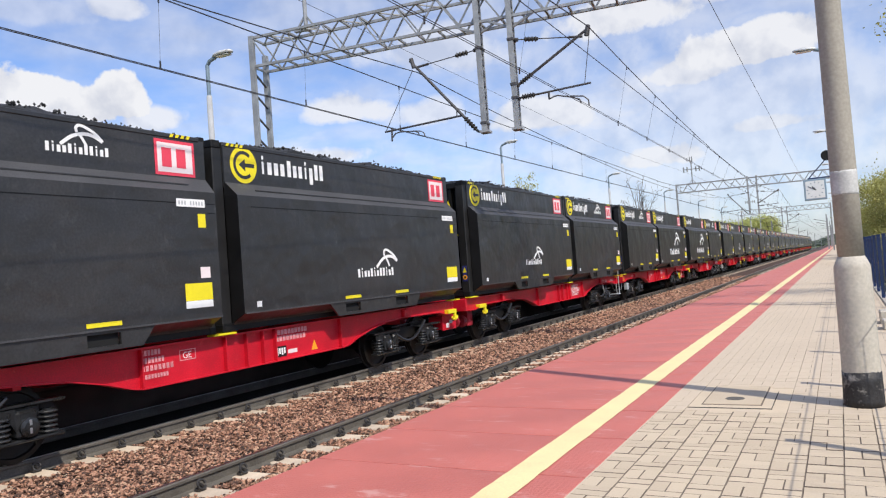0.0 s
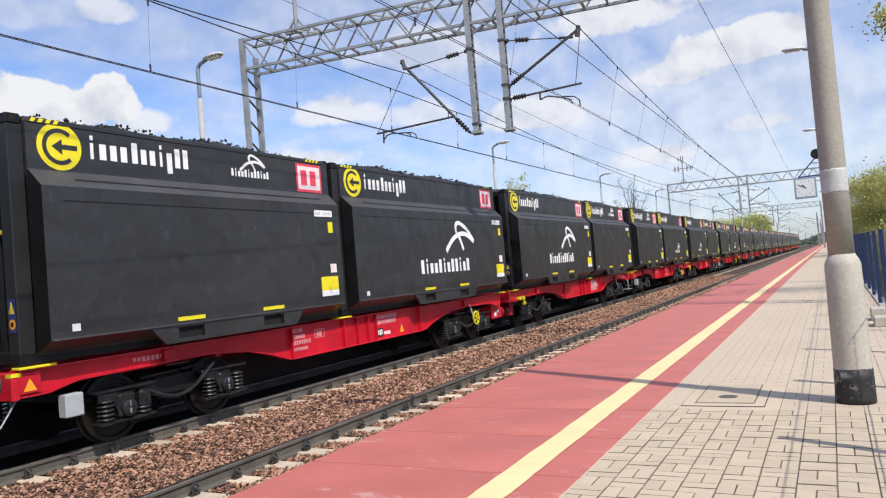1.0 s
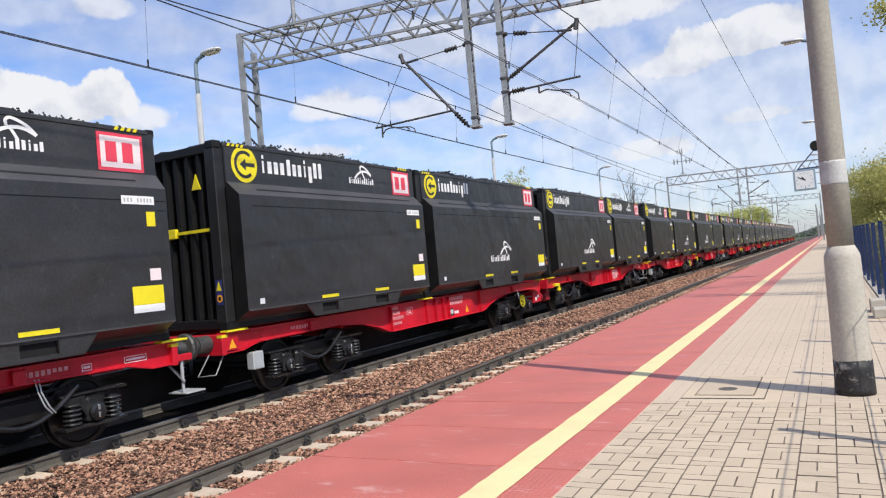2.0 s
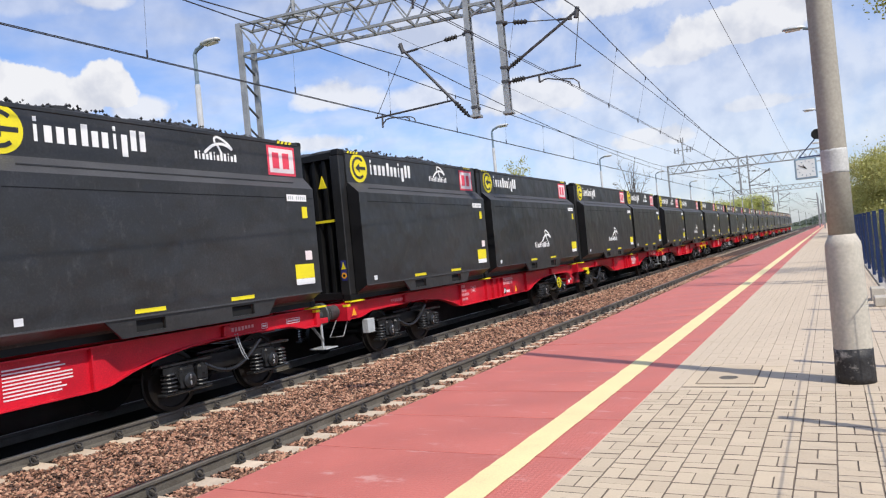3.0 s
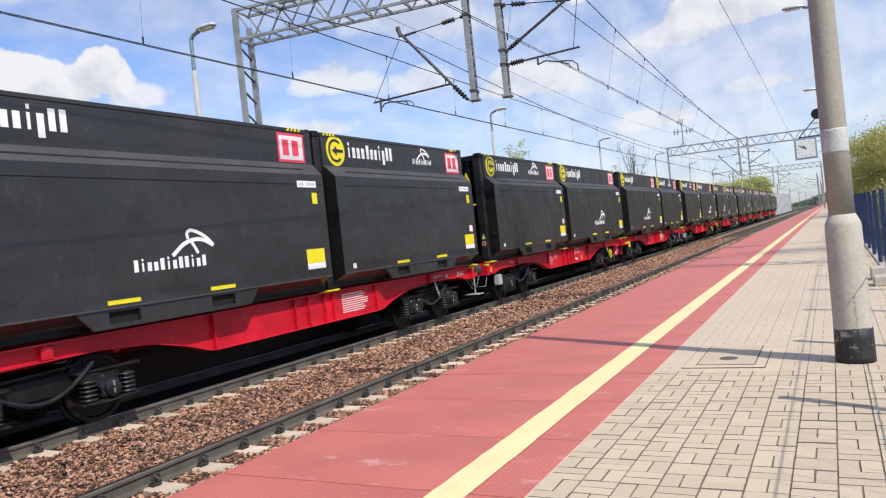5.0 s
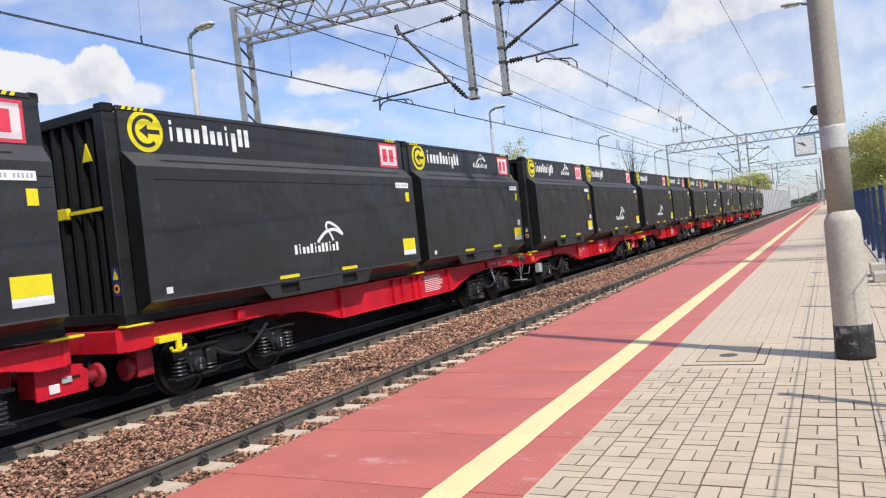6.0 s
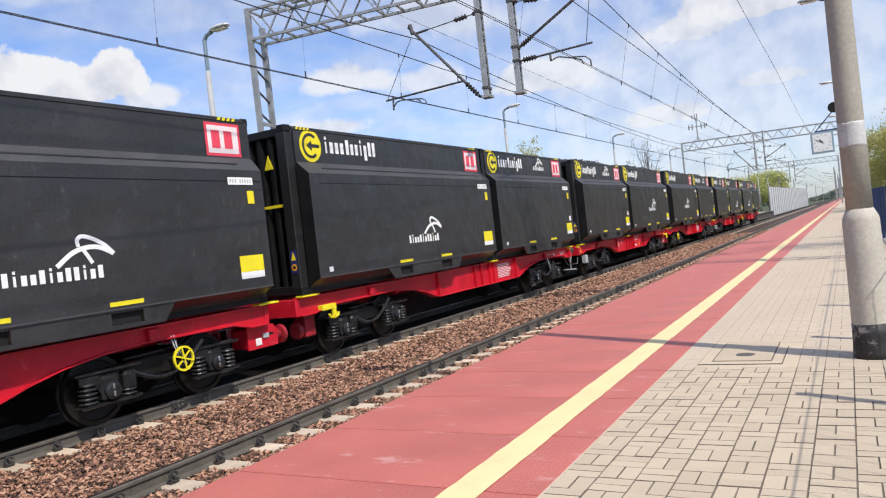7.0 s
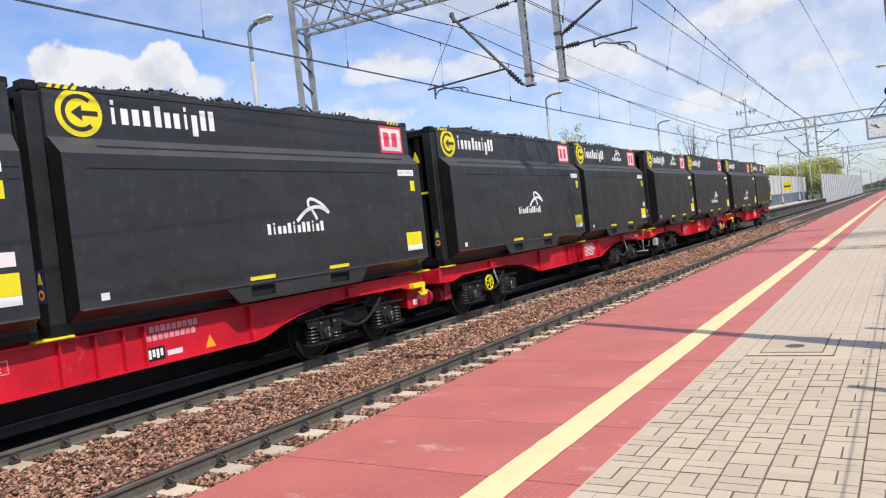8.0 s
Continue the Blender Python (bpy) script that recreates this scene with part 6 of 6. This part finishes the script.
        tagged(part("number_field", mk, M_FADED, u, "rows of worn pale bars in place of the wagon number"), kind="stuff")
        gb = bmesh.new()
        for d in ((5.56, 5.86, 1.05, 1.062), (5.56, 5.86, 0.905, 0.917), (5.56, 5.572, 0.917, 1.05), (5.848, 5.86, 0.917, 1.05)):
            rect(gb, *d, X, 0.003)
        part("letter_frame", gb, M_FADED, u, "white framed mark")
        cu = bpy.data.curves.new("mark", "FONT")
        cu.body, cu.size, cu.extrude = "GE", 0.135, 0.001
        tmp = bpy.data.objects.new("mark", cu)
        me = bpy.data.meshes.new_from_object(tmp)
        bpy.data.objects.remove(tmp)
        me.materials.append(M_PINK)
        part("letters", me, None, u, "white letters GE", at=Matrix(((0, 0, 1, X + 0.002), (1, 0, 0, 5.615), (0, 1, 0, 0.935), (0, 0, 0, 1))))
        tb = bmesh.new()
        for r in range(2):
            for k in range(9):
                rect(tb, 7.66 + 0.088 * k - 0.05 * r, 7.66 + 0.088 * k + 0.068 - 0.05 * r, 1.045 - 0.11 * r, 1.13 - 0.11 * r, X, 0.003)
        tagged(part("load_table", tb, M_FADED, u, "load table as worn pale bars"), kind="stuff")
        lb = bmesh.new()
        rect(lb, 7.58, 7.86, 0.67, 0.85, X, 0.004)
        part("dark_label", lb, M_BLACK, u, "dark data label")
        lb = bmesh.new()
        for k in range(4):
            rect(lb, 7.61 + 0.06 * k, 7.65 + 0.06 * k, 0.70 + 0.02 * (k % 2), 0.82, X + 0.004, 0.002)
        tagged(part("label_print", lb, M_WHITE, u, "white bars on the label"), kind="stuff")
        part("grey_label", rect(bmesh.new(), 7.90, 8.14, 0.70, 0.77, X), M_PINK, u, "pale label")
        part("warning_triangle", plate(bmesh.new(), [(8.53, 0.68), (8.71, 0.68), (8.62, 0.86)], X), M_ORANGE, u, "orange warning triangle")
    dm = bmesh.new()
    for k in range(9):
        yy = fl(1.62) + 0.075 * k - (0.6 if rear_half else 0)
        rect(dm, yy, yy + 0.05, 1.035 if 1 < k < 6 else 1.05, 1.10, X, 0.003)
    tagged(part("data_marking", dm, M_FADED, u, "small pale bars in place of writing"), kind="stuff")
    bogie(u, 2.13 if rear_half else 2.38, -0.35 if brake and rear_half else None)
    bogie(u, UNIT - (2.13 if rear_half else 2.02), 0.18 if brake and not rear_half else None, rear_half)
    return u


moving = []        # thing, place at the start


def place(ob, y, z):
    m = pose(FAR_X, y, RAIL_Z + z)
    ob.matrix_basis = m
    moving.append((ob, y, z))


def train():
    fronts = {False: [flat_unit(False, k, "bright red container wagon with black bogies" + (" and yellow brake wheel" if k else "")) for k in (True, False)],
              True: [flat_unit(True, k, "bright red rear container wagon with black bogies" + (" and yellow brake wheel" if k else "")) for k in (True, False)]}
    boxes = {"short": container(L_SHORT, "small_top", "short black bulk container with small white emblem on its upper wall"),
             "long": container(L_LONG, "medium", "long black bulk container with medium white emblem on its wall"),
             "raised": container(L_LONG, "raised", "long black bulk container with raised white emblem on its wall"),
             "large": container(L_LONG, "large", "long black bulk container with large white emblem on its wall")}
    heaps = {k: coal_load(v, i + 2) for i, (k, v) in enumerate((("short", L_SHORT), ("long", L_LONG)))}
    spent = set()

    def take(ob, y, z):
        if ob in spent:
            ob = copy_thing(ob, pose(0, 0, 0))
        else:
            spent.add(ob)
        place(ob, y, z)

    for w in range(9):
        y = FRONT0 + WAGON * w
        brake = w not in (0, 4)
        take(fronts[False][0 if brake and w != 7 else 1], y, 0)
        y2 = y + UNIT + GAP_MID
        if w == 0:
            first_rear = len(moving)
        take(fronts[True][0 if w == 7 else 1], y2, 0)
        b = "large" if w == 1 else "long"
        full = w < 3 or w > 6
        for kind, yy, load in (("short", y, full or w == 3), ("raised" if w == 7 else b, y + L_SHORT + GAP, full), ("raised" if w == 7 else b, y2, full), ("short", y2 + L_LONG + GAP - 0.06, full)):
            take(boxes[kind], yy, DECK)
            if load:
                take(heaps["short" if kind == "short" else "long"], yy, DECK)
    e = UNIT + 0.50
    first_rear = moving[first_rear][0]
    part("hand_rail", pipe(bmesh.new(), [(1.14, e, 1.42), (1.14, e, 2.18), (1.14, e + 0.04, 2.24), (1.14, e + 0.31, 2.24), (1.14, e + 0.35, 2.20), (1.14, e + 0.35, 1.60), (1.14, e + 0.31, 1.56), (1.14, e, 1.56)], 0.019, 8), M_YELLOW, first_rear, "yellow hand rail loop")
    part("rail_post", pipe(bmesh.new(), [(1.14, e, 0.416), (1.14, e, 1.42)], 0.019, 8), M_GREYBOX, first_rear, "grey rail post")
    for ob in (*fronts[False], *fronts[True], *boxes.values()):
        if ob not in spent:
            for o in (*ob.children_recursive, ob):
                bpy.data.objects.remove(o)


train()

# ---- pieces laid last ----
tracks()
stones()
pavers(near_pf)


def motions():
    """The train rolls past at a steady speed, its wheelsets turning."""
    for ob, y, z in moving:
        walk(ob, [(t, pose(FAR_X, y - SPEED * t, RAIL_Z + z)) for t in (0, 2, 4, 6, 8)])
    turn = 88.0                       # degrees a film step, under a quarter turn
    for ob, y, z in moving:
        for b in ob.children:
            for ws in b.children:
                if ws.name.startswith("wheelset"):
                    q = ws.location.y
                    walk(ws, [(k / FPS, pose(0, q, WHEEL_R, turn * k, 0, 0)) for k in range(8 * FPS + 1)])


motions()
